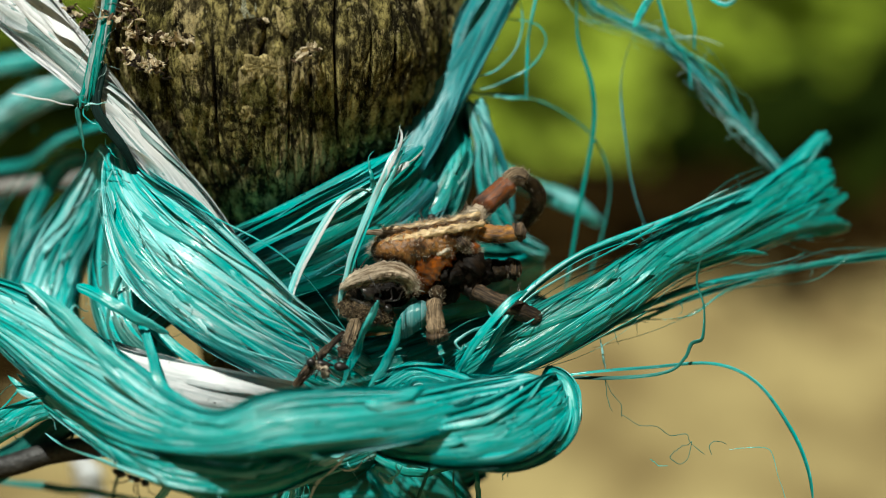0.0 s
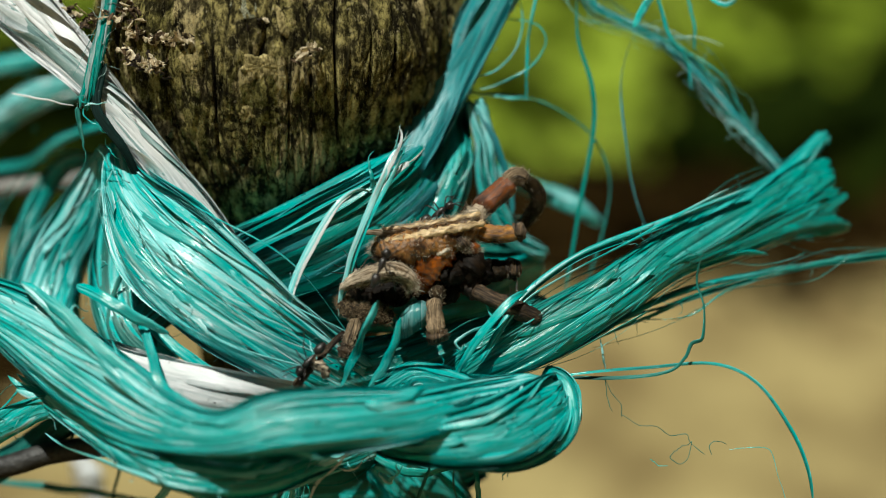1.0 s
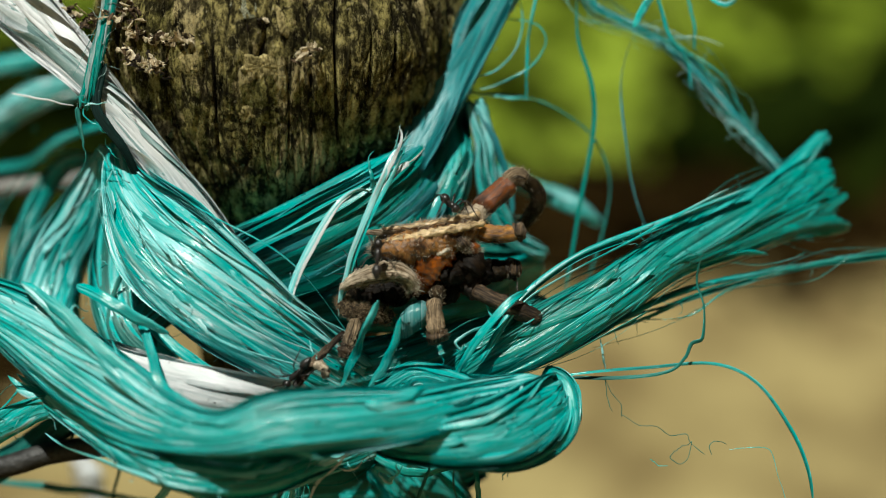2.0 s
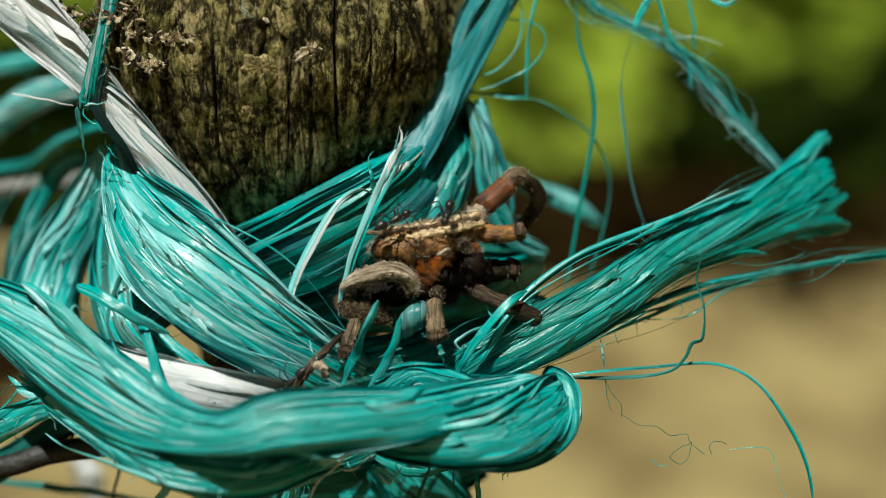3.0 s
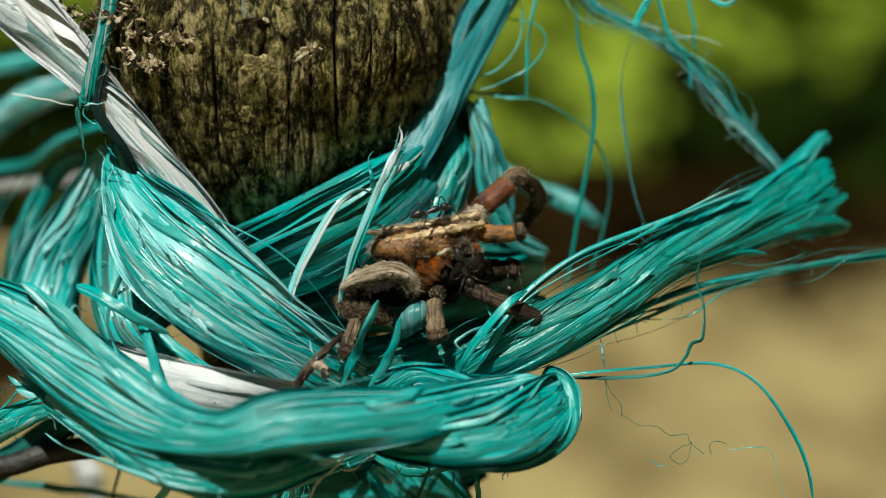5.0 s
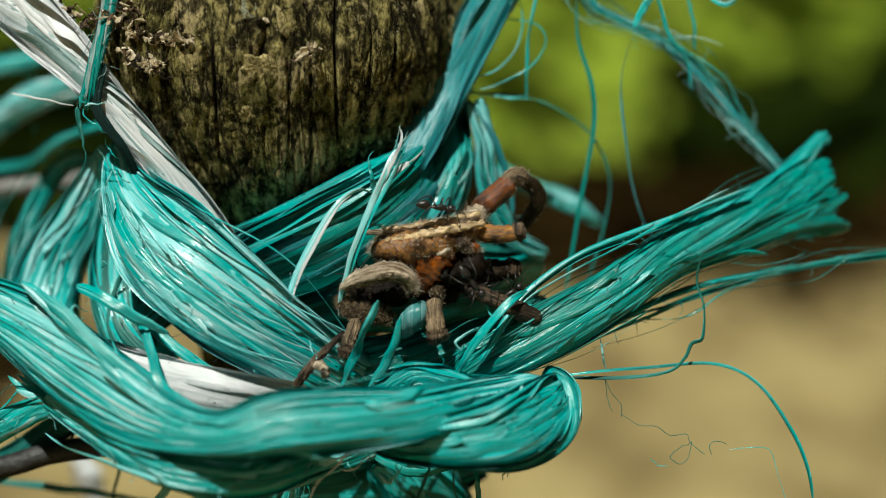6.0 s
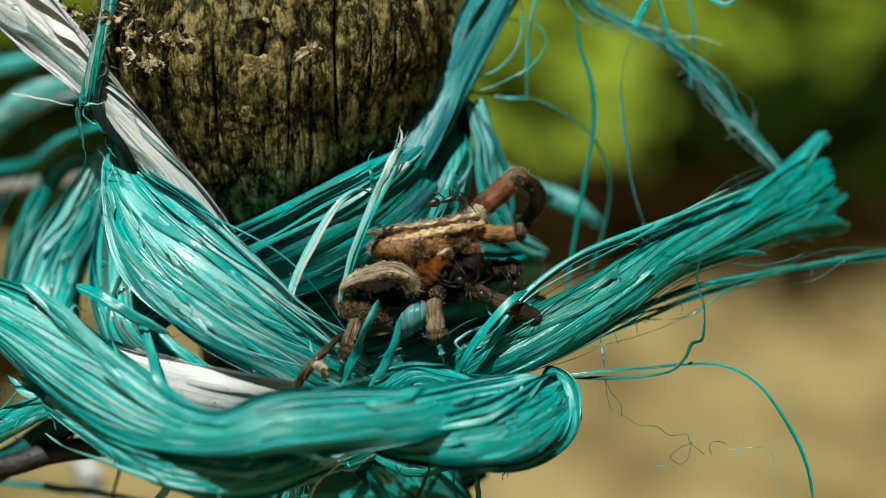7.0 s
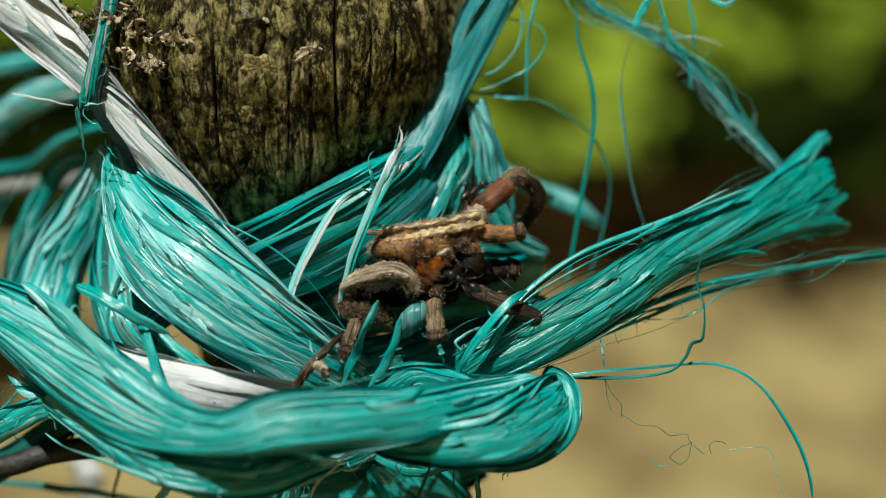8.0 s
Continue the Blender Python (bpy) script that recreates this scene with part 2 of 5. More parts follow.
def ribbon(centre, normal, width, thick, rng, across=6, crease=0.10, bow=None):
    """A thin creased film strip with real thickness: verts, faces, uvs."""
    n = len(centre)
    t = unit(np.gradient(centre, axis=0))
    normal = unit(normal - (normal * t).sum(1)[:, None] * t)
    side = np.cross(t, normal)
    u = np.linspace(-1, 1, across)
    h = rng.normal(size=across) * crease
    h[[0, -1]] = -crease * rng.random() * 2
    s = np.concatenate([[0], np.cumsum(np.linalg.norm(np.diff(centre, axis=0), axis=1))])
    top, bot, uv = [], [], []
    o1, o2 = rng.random() * 90, rng.random() * 400
    for j in range(across):
        lift = (h[j] * width + wander(n, rng, crease * 0.4) * width + wander(n, rng, 0.012, 14) * width)[:, None]
        if bow is not None:
            lift = lift - ((u[j] * width / 2) ** 2 * bow / 2)[:, None]
        base = centre + side * (u[j] * width / 2)[:, None] + normal * lift
        edge = 0.15 + 0.85 * (1 - abs(u[j]))
        top.append(base + normal * thick * edge / 2)
        bot.append(base - normal * thick * edge / 2)
        uv.append(np.stack([u[j] * width / 2 + o1, s + o2], 1))
    ring = np.stack(top + bot[::-1], 1)
    uvr = np.stack(uv + uv[::-1], 1)
    k = 2 * across
    faces = [(i * k + j, i * k + (j + 1) % k, (i + 1) * k + (j + 1) % k, (i + 1) * k + j) for i in range(n - 1) for j in range(k)]
    faces += [tuple(range(k))[::-1], tuple((n - 1) * k + j for j in range(k))]
    return ring.reshape(-1, 3), faces, uvr.reshape(-1, 2)


def tube(points, sides=14, n=None, flat=1.0, rough=0.0, seed=0, ends=True, out=TOWARD):
    """A lofted round body through points (x, y, z, radius): verts, faces."""
    p = np.asarray(points, float)
    n = n or max(6, 6 * len(p))
    c, length = spline(p, n)
    t, nn, ss = path_frames(c[:, :3], out)
    r = np.maximum(c[:, 3], 0.01)
    if ends:
        x = np.linspace(0, 1, n)
        cap = np.minimum(r.mean() / max(length, 1e-6), 0.45)
        r = r * np.sqrt(np.clip(1 - np.clip((cap - x) / cap, 0, 1) ** 2, 0.02, 1)) * np.sqrt(np.clip(1 - np.clip((x - 1 + cap) / cap, 0, 1) ** 2, 0.02, 1))
    a = np.linspace(0, 2 * np.pi, sides, endpoint=False)
    rr = r[:, None] * np.ones(sides)
    if rough:
        for i in range(n):
            for j in range(sides):
                q = Vector(c[i, :3]) * 0.55 + Vector((math.cos(a[j]), math.sin(a[j]), seed * 3.1)) * r[i] * 0.9
                rr[i, j] *= 1 + rough * noise.noise(q * 1.3) + 0.5 * rough * noise.noise(q * 4)
    v = c[:, None, :3] + ss[:, None] * (np.cos(a) * rr)[..., None] + nn[:, None] * (np.sin(a) * rr * flat)[..., None]
    f = [(i * sides + j, i * sides + (j + 1) % sides, (i + 1) * sides + (j + 1) % sides, (i + 1) * sides + j) for i in range(n - 1) for j in range(sides)]
    f += [tuple(range(sides))[::-1], tuple((n - 1) * sides + j for j in range(sides))]
    return v.reshape(-1, 3), f


def joined(pieces):
    verts, faces, uvs, k = [], [], [], 0
    for p in pieces:
        verts.append(p[0])
        faces += [tuple(i + k for i in f) for f in p[1]]
        if len(p) > 2:
            uvs.append(p[2])
        k += len(p[0])
    return np.vstack(verts), faces, np.vstack(uvs) if uvs else None


def bundle(name, label, path, count, mats, seed, width=1.6, flat=0.6, twist=0.6, fray=(0, 0), spread=0.0, core=True, out=TOWARD, loose=0.16, hairs=6, category="twine", thick=0.07, splay=0.45, astray=0.10, fibres=0.36, crease=0.03, strips=0, uneven=0.12):
    """A bundle of split film strands along a path of (x, y, z, radius): a core and one part for each strand."""
    rng = np.random.default_rng(seed)
    p = np.asarray(path, float)
    base = p[len(p) // 2, :3]
    e = thing(name, base, label, category)
    n = int(max(16, min(60, 9 * len(p))))
    c, length = spline(p, n)
    t, nn, ss = path_frames(c[:, :3], out)
    x = np.linspace(0, 1, n)
    if core:
        inner = p.copy()
        inner[:, 3] *= 0.92
        inner[0, 3] *= 0.5
        inner[-1, 3] *= 0.25
        v, f = tube(inner, 18, n, flat, out=out)
        u = np.tile(np.stack([np.cos(np.linspace(0, 6.28, 18)) * 4, np.zeros(18)], 1), (n, 1))
        u[:, 1] = np.repeat(x * length, 18)
        mesh_object("core", v - base, f, mats[0], e, u)
    for i in range(count):
        a0 = 2 * np.pi * (i + rng.random()) / count
        fibre = rng.random() < fibres
        depth = 1.0 + 0.05 * rng.random() if fibre else 1.0 - uneven * rng.random()
        ang = a0 + twist * (x - 0.5) * 2 + wander(n, rng, loose) + wander(n, rng, loose * 0.3, 8)
        w = 0.25 + 0.35 * width * rng.random() ** 2 if fibre else width * (0.9 + 2.2 * rng.random())
        r = c[:, 3] * (depth + wander(n, rng, loose * 0.25))
        fly = fray[0] * np.clip((0.18 - x) / 0.18, 0, 1) ** 1.5 + fray[1] * np.clip((x - 0.8) / 0.2, 0, 1) ** 1.5
        r = r * (1 + fly * (rng.random() * 1.2 - 0.2))
        if fibre and rng.random() < 2 * astray:
            mid, spanned = rng.random(), 0.10 + 0.15 * rng.random()
            r = r + (1.0 + 3.0 * rng.random()) * np.exp(-((x - mid) / spanned) ** 2)
            w *= 0.6
        centre = c[:, :3] + ss * (np.cos(ang) * r)[:, None] + nn * (np.sin(ang) * r * flat)[:, None]
        norm = ss * (np.cos(ang) * flat)[:, None] + nn * np.sin(ang)[:, None]
        bow = (flat * np.sin(ang) ** 2 + min(1 / flat ** 2, 2.0) * np.cos(ang) ** 2) / np.maximum(c[:, 3], 0.5)
        tilt = wander(n, rng, splay * (1.0 if fibre else 0.35))
        norm = unit(norm) + ss * tilt[:, None]
        lo = int(n * 0.07 * rng.random()) if fray[0] else 0
        hi = n - (int(n * 0.10 * rng.random()) if fray[1] else 0)
        chance = rng.random() if fibre else 1.0
        if chance < 0.10:
            hi = max(lo + 8, int(n * (0.35 + 0.6 * rng.random())))
        elif chance < 0.2:
            lo = min(hi - 8, int(n * 0.6 * rng.random()))
        if chance < 0.2:
            lift = np.zeros(n)
            lift[lo:hi] = np.linspace(0 if chance < 0.10 else 1, 1 if chance < 0.10 else 0, hi - lo) ** 4
            centre = centre + (norm * (1 + 2.5 * rng.random()) + ss * rng.normal() * 1.5) * lift[:, None]
        w = min(w, 1.15 * float(c[:, 3].mean()))
        taper = np.clip(np.minimum(np.linspace(0, 1, hi - lo), np.linspace(1, 0, hi - lo)) * 14 + 0.3, 0, 1)
        wid = w * np.clip(c[lo:hi, 3] / c[:, 3].mean(), 0.3, 1.25) * taper * (1 + wander(hi - lo, rng, 0.15) + wander(hi - lo, rng, 0.06, 9))
        v, f, u = ribbon(centre[lo:hi], norm[lo:hi], np.maximum(wid, 0.15), thick, rng, 4 if fibre else 9, 0.05 if fibre else crease, bow[lo:hi])
        mesh_object("strand", v - base, f, mats[int(rng.integers(len(mats)))], e, u)
    for i in range(strips):
        span = int(n * (0.16 + 0.26 * rng.random()))
        lo = int(rng.integers(1, n - span - 1))
        hi = lo + span
        along = np.linspace(-1, 1, span)
        ang = np.pi * (0.14 + 0.72 * rng.random()) + along * rng.normal() * 0.09 + wander(span, rng, 0.04)
        lift = 0.15 + np.abs(along) ** 5 * (0.2 + 2.2 * rng.random() ** 2) * (along > 0) + np.abs(along) ** 5 * 0.4 * (along < 0)
        cc, sn, sd = c[lo:hi], nn[lo:hi], ss[lo:hi]
        r = cc[:, 3] * 1.03 + lift
        centre = cc[:, :3] + sd * (np.cos(ang) * r)[:, None] + sn * (np.sin(ang) * (cc[:, 3] * 1.03 * flat + lift))[:, None]
        norm = unit(sd * (np.cos(ang) * flat)[:, None] + sn * np.sin(ang)[:, None]) + sd * wander(span, rng, 0.25)[:, None]
        wid = (0.5 + 0.5 * width * rng.random()) * np.clip((1 - np.abs(along)) * 5 + 0.12, 0, 1) * (1 + wander(span, rng, 0.15, 5))
        bow = 0.6 / np.maximum(cc[:, 3], 0.5)
        v, f, u = ribbon(centre, norm, np.maximum(wid, 0.12), 0.04, rng, 6, 0.05, bow)
        mesh_object("strand", v - base, f, mats[int(rng.integers(len(mats)))], e, u)
    for i in range(2 * hairs):
        k = int(rng.integers(2, n - 3))
        ang = rng.random() * 2 * np.pi
        q = c[k, :3] + (ss[k] * np.cos(ang) + nn[k] * abs(np.sin(ang)) * flat) * c[k, 3] * 0.98
        go = unit(t[k] * rng.normal() + ss[k] * np.cos(ang) + nn[k] * abs(np.sin(ang)) + rng.normal(size=3) * 0.4)
        l = 1.0 + 4.0 * rng.random()
        pts, at = [(*q, 0.07)], q
        for m in range(4):
            go = unit(go + rng.normal(size=3) * 0.55)
            at = at + go * l / 4
            pts.append((*at, 0.065 - 0.012 * m))
        v, f = tube(pts, 5, 16)
        mesh_object("loose_fibre", v - base, f, mats[-1], e, np.stack([v[:, 0], v[:, 1] + v[:, 2]], 1))
    return e


def single(name, label, path, mat, seed, twist=0.5, thick=0.05, out=TOWARD, tip=0.0, category="strand", crease=0.05, curl=1.0):
    """One loose film strand along (x, y, z, half width), its end split into fibres where tip is set."""
    rng = np.random.default_rng(seed)
    p = np.asarray(path, float)
    n = int(max(18, 10 * len(p)))
    n *= 2
    c, length = spline(p, n)
    t, nn, ss = path_frames(c[:, :3], out)
    crumple = (0.07 + 0.12 * c[:, 3].mean()) * curl
    c[:, :3] += ss * wander(n, rng, crumple, 7)[:, None] + nn * wander(n, rng, crumple, 7)[:, None]
    c[:, 3] *= 0.95
    a = np.linspace(-1, 1, n) * twist + wander(n, rng, 0.35, 5)
    norm = nn * np.cos(a)[:, None] + ss * np.sin(a)[:, None]
    base = p[0, :3]
    wid = np.maximum(c[:, 3] * 2, 0.12) * np.clip(np.minimum(np.linspace(0, 1, n), np.linspace(1, 0, n)) * 12 + 0.3, 0, 1)
    v, f, u = ribbon(c[:, :3], norm, np.maximum(wid, 0.1), min(thick, 0.5 * wid.max()), rng, 5, crease)
    ob = mesh_object(name, v - base, f, mat, None, u)
    ob.location = KNOT + Vector(base) * 0.001
    tagged(ob, label, category)
    for i in range(int(tip)):
        go = unit(t[-1] + rng.normal(size=3) * 0.35)
        l = 1.5 + 2.5 * rng.random()
        q = c[-3, :3] + ss[-1] * rng.normal() * c[-4, 3] * 0.5
        v, f = tube([(*q, 0.12), (*(q + go * l * 0.5), 0.09), (*(q + go * l + rng.normal(size=3) * 0.5), 0.03)], 5, 8)
        mesh_object("split_fibre", v - base, f, mat, ob, np.stack([v[:, 0], v[:, 2]], 1))
    return ob


# ---- ground and distance ----
def ground():
    bm = bmesh.new()
    n = 120
    grid = []
    for i in range(n + 1):
        row = []
        for j in range(n + 1):
            a, b = 2 * i / n - 1, 2 * j / n - 1
            x, y = 6 * a * abs(a) ** 1.5 * (1 + 60 * a ** 8), 1.5 + 6 * b * abs(b) ** 1.5 * (1 + 60 * b ** 8)
            near = max(0.0, 1 - math.hypot(x, y - 1.5) / 8)
            z = near * (0.02 * noise.noise((x * 2, y * 2, 0)) + 0.008 * noise.noise((x * 9, y * 9, 3)))
            row.append(bm.verts.new((x, y, z)))
        grid.append(row)
    for i in range(n):
        for j in range(n):
            bm.faces.new((grid[i][j], grid[i + 1][j], grid[i + 1][j + 1], grid[i][j + 1]))
    me = bpy.data.meshes.new("ground")
    bm.to_mesh(me)
    bm.free()
    for f in me.polygons:
        f.use_smooth = True
    me.materials.append(SOIL)
    tagged(new("ground", me), "dry sandy tan soil with low bumps", "ground", kind="structure")


ground()


def leaf_blade(length, width, rng):
    """A folded, drooping leaf along +x, in metres."""
    v, f = [], []
    n = 6
    for i in range(n + 1):
        x = i / n
        w = width * math.sin(math.pi * min(1, x * 0.96 + 0.03)) ** 0.8 / 2
        z = -0.35 * length * x * x
        v += [(x * length, -w, z + 0.25 * w), (x * length, 0, z), (x * length, w, z + 0.25 * w)]
    for i in range(n):
        for j in range(2):
            f.append((3 * i + j, 3 * i + j + 1, 3 * i + j + 4, 3 * i + j + 3))
    return v, f


def shrub(x, y, height, radius, leaves, leaf_len, mat, label, seed, low=0.25):
    """Stems from the ground and a crown of many single leaves."""
    rng = random.Random(seed)
    e = new("shrub")
    e.location = (x, y, 0)
    tagged(e, label, "shrub")
    verts, faces = [], []
    tips = []
    for i in range(7):
        a = rng.random() * 6.28
        q = Vector((math.cos(a) * radius * 0.7 * rng.random(), math.sin(a) * radius * 0.7 * rng.random(), height * (0.6 + 0.35 * rng.random())))
        mid = q * 0.5 + Vector((rng.gauss(0, 0.02), rng.gauss(0, 0.02), height * 0.08))
        pts = [(0, 0, -10, 6), (*(mid * 1000), 4), (*(q * 1000), 1.5)]
        vv, ff = tube(pts, 7, 10)
        mesh_object("stem", vv, ff, STEM, e)
        tips.append((mid, q))
    for i in range(leaves):
        mid, q = rng.choice(tips)
        p = mid.lerp(q, rng.random()) + Vector((rng.gauss(0, 1), rng.gauss(0, 1), rng.gauss(0, 0.6))) * radius * 0.38
        p.z = max(height * low, p.z)
        L = leaf_len * (0.6 + 0.7 * rng.random())
        v, f = leaf_blade(L, L * (0.42 + 0.2 * rng.random()), rng)
        m = Matrix.Translation(p) @ Euler((rng.gauss(0, 0.35), rng.gauss(0.15, 0.4), rng.random() * 6.28)).to_matrix().to_4x4()
        k = len(verts)
        verts += [tuple(m @ Vector(c) * 1000) for c in v]
        faces += [tuple(a + k for a in g) for g in f]
    ob = mesh_object("leaves", np.array(verts), faces, mat, e)
    return e


shrub(0.06, 1.76, 0.19, 0.16, 260, 0.13, LEAF, "low green shrub with broad sunlit leaves", 3, 0.35)
shrub(0.09, 1.62, 0.10, 0.12, 220, 0.12, LEAF, "low green shrub with broad sunlit leaves", 22, 0.1)
shrub(0.16, 1.82, 0.16, 0.16, 220, 0.13, LEAF, "low green shrub with broad sunlit leaves", 21, 0.35)
shrub(0.20, 1.88, 0.24, 0.20, 260, 0.14, LEAF, "low green shrub with broad sunlit leaves", 4, 0.5)
shrub(0.76, 1.90, 0.20, 0.14, 120, 0.09, LEAF_SHADED, "undergrowth shrub with leaf colour darkened for shade", 7, 0.2)
shrub(0.39, 1.49, 0.12, 0.15, 170, 0.08, LEAF_SHADED, "undergrowth shrub with leaf colour darkened for shade", 8, 0.2)
shrub(0.36, 2.00, 0.22, 0.17, 260, 0.13, LEAF, "low green shrub with broad sunlit leaves", 20, 0.3)
shrub(-0.50, 1.74, 0.15, 0.15, 220, 0.12, LEAF, "low green shrub with broad sunlit leaves", 23, 0.15)
shrub(-0.44, 1.52, 0.13, 0.16, 260, 0.10, LEAF_SHADED, "undergrowth shrub with leaf colour darkened for shade", 24, 0.08)
shrub(-0.50, 1.95, 0.16, 0.20, 120, 0.12, LEAF, "low green shrub with broad sunlit leaves", 9, 0.1)
shrub(-0.70, 2.0, 0.36, 0.30, 120, 0.14, LEAF, "low green shrub with broad sunlit leaves", 11, 0.2)
shrub(1.05, 2.1, 0.45, 0.34, 160, 0.14, LEAF_SHADED, "undergrowth shrub with leaf colour darkened for shade", 12, 0.1)
shrub(0.63, 1.72, 0.20, 0.09, 200, 0.08, LEAF_SHADED, "dense undergrowth shrub with leaf colour darkened for shade", 15, 0.05)
shrub(1.45, 2.30, 0.55, 0.34, 300, 0.13, LEAF_SHADED, "dense undergrowth shrub with leaf colour darkened for shade", 16, 0.03)
shrub(1.10, 1.75, 0.50, 0.32, 260, 0.13, LEAF_SHADED, "dense undergrowth shrub with leaf colour darkened for shade", 17, 0.03)
shrub(0.44, 1.84, 0.16, 0.13, 220, 0.11, LEAF, "low green shrub with broad sunlit leaves", 28, 0.6)
shrub(0.25, 2.30, 0.09, 0.22, 260, 0.14, LEAF, "low green shrub with broad sunlit leaves", 26, 0.03)
shrub(0.52, 2.42, 0.08, 0.24, 260, 0.14, LEAF, "low green shrub with broad sunlit leaves", 27, 0.03)
shrub(0.40, 2.16, 0.08, 0.22, 260, 0.14, LEAF, "low green shrub with broad sunlit leaves", 18, 0.03)
shrub(0.70, 2.20, 0.08, 0.24, 260, 0.14, LEAF, "low green shrub with broad sunlit leaves", 19, 0.03)
shrub(-0.10, 2.6, 0.45, 0.40, 160, 0.16, LEAF, "green shrub with a broad crown of sunlit leaves", 13, 0.2)
shrub(0.9, 3.0, 0.5, 0.45, 160, 0.16, LEAF, "green shrub with a broad crown of sunlit leaves", 14, 0.2)


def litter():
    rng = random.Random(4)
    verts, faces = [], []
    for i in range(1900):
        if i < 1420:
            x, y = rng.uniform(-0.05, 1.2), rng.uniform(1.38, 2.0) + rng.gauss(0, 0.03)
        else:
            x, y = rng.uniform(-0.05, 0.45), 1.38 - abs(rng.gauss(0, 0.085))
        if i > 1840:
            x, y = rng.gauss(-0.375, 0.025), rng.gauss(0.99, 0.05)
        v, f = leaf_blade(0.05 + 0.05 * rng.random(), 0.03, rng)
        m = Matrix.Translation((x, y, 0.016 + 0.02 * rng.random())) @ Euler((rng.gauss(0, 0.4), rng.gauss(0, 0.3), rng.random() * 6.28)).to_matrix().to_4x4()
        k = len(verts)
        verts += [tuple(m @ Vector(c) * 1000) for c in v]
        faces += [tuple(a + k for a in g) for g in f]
    # Unseen dead leaves added round the post foot to cut light bounced upward.
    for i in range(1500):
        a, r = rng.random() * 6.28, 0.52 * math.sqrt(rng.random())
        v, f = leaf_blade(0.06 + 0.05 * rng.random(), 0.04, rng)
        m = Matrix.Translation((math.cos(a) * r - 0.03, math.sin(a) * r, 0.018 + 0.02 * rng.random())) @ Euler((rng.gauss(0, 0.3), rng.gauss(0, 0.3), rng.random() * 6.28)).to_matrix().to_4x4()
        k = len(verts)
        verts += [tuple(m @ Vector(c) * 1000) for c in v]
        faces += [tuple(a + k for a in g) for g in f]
    tagged(mesh_object("shade_dark_litter", np.array(verts), faces, SHADED_LITTER), "brown dead leaves coloured dark for shade, with unseen ones round the post", "leaf litter", kind="stuff")


litter()


# ---- the post ----
POST = np.array((-30.4, 29.8))
POST_R = 33.0


def bark_height(a, z):
    """Height of the bark in mm at an angle and a height on the post, and the same from 0 (crack) to 1."""
    arc = a * POST_R
    warp = 2.2 * noise.noise((arc * 0.06, z * 0.03, 1.7))
    q = (arc + warp) * 0.16
    fis = abs(noise.noise((q, z * 0.022, 5.0)))
    fis2 = abs(noise.noise((q * 2.1, z * 0.06, 9.0)))
    cross = abs(noise.noise((arc * 0.07, z * 0.13, 2.0)))
    fis3 = abs(noise.noise((q * 3.6 + warp, z * 0.13, 13.0)))
    big, mid, low, gap = min(1.0, fis / 0.09), min(1.0, fis2 / 0.12), min(1.0, fis3 / 0.12), min(1.0, cross / 0.06)
    tone = big * 0.40 + mid * 0.30 + low * 0.24 + gap * 0.06
    h = 1.0 * big + 0.42 * mid + 0.16 * low + 0.10 * gap
    bump = 0.40 * noise.noise((arc * 0.25, z * 0.10, 4.0)) + 0.14 * noise.noise((arc * 0.9, z * 0.22, 8.0)) + 0.14 * noise.noise((arc * 2.2, z * 1.1, 6.0)) + 0.12 * noise.noise((arc * 5, z * 3.5, 2.0))
    return h + bump + 0.4, tone + 0.35 * bump


def post_girth(z):
    """Radius of the post under its bark in mm: widest a little above the knot, drawn in below it."""
    below, above = min(1.0, max(0.0, (34 - z) / 48)), min(1.0, max(0.0, (z - 34) / 16))
    return POST_R - 1.2 - 17.0 * below ** 1.5 - 4.2 * above * above * (2 - above)


def post():
    zs = np.concatenate([np.linspace(-420, -70, 30, endpoint=False), np.linspace(-70, 85, 430), np.linspace(86, 210, 40)])
    ang = np.concatenate([np.linspace(-math.pi, 0, 520, endpoint=False), np.linspace(0, math.pi, 100, endpoint=False)])
    v, rel = [], []
    for z in zs:
        girth = post_girth(z)
        for a in ang:
            h, r = bark_height(a, z)
            rad = girth + h + 1.0 * math.sin(a * 2 + 1)
            v.append((rad * math.cos(a), rad * math.sin(a), z))
            rel.append(r)
    k = len(ang)
    f = [(i * k + j, i * k + (j + 1) % k, (i + 1) * k + (j + 1) % k, (i + 1) * k + j) for i in range(len(zs) - 1) for j in range(k)]
    f.append(tuple((len(zs) - 1) * k + j for j in range(k)))
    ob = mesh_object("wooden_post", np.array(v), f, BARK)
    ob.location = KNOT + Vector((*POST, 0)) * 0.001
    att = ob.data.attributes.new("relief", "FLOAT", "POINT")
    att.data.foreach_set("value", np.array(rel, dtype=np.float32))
    tagged(ob, "round wooden post with fissured grey-brown bark set in soil", "post")
    return ob


the_post = post()


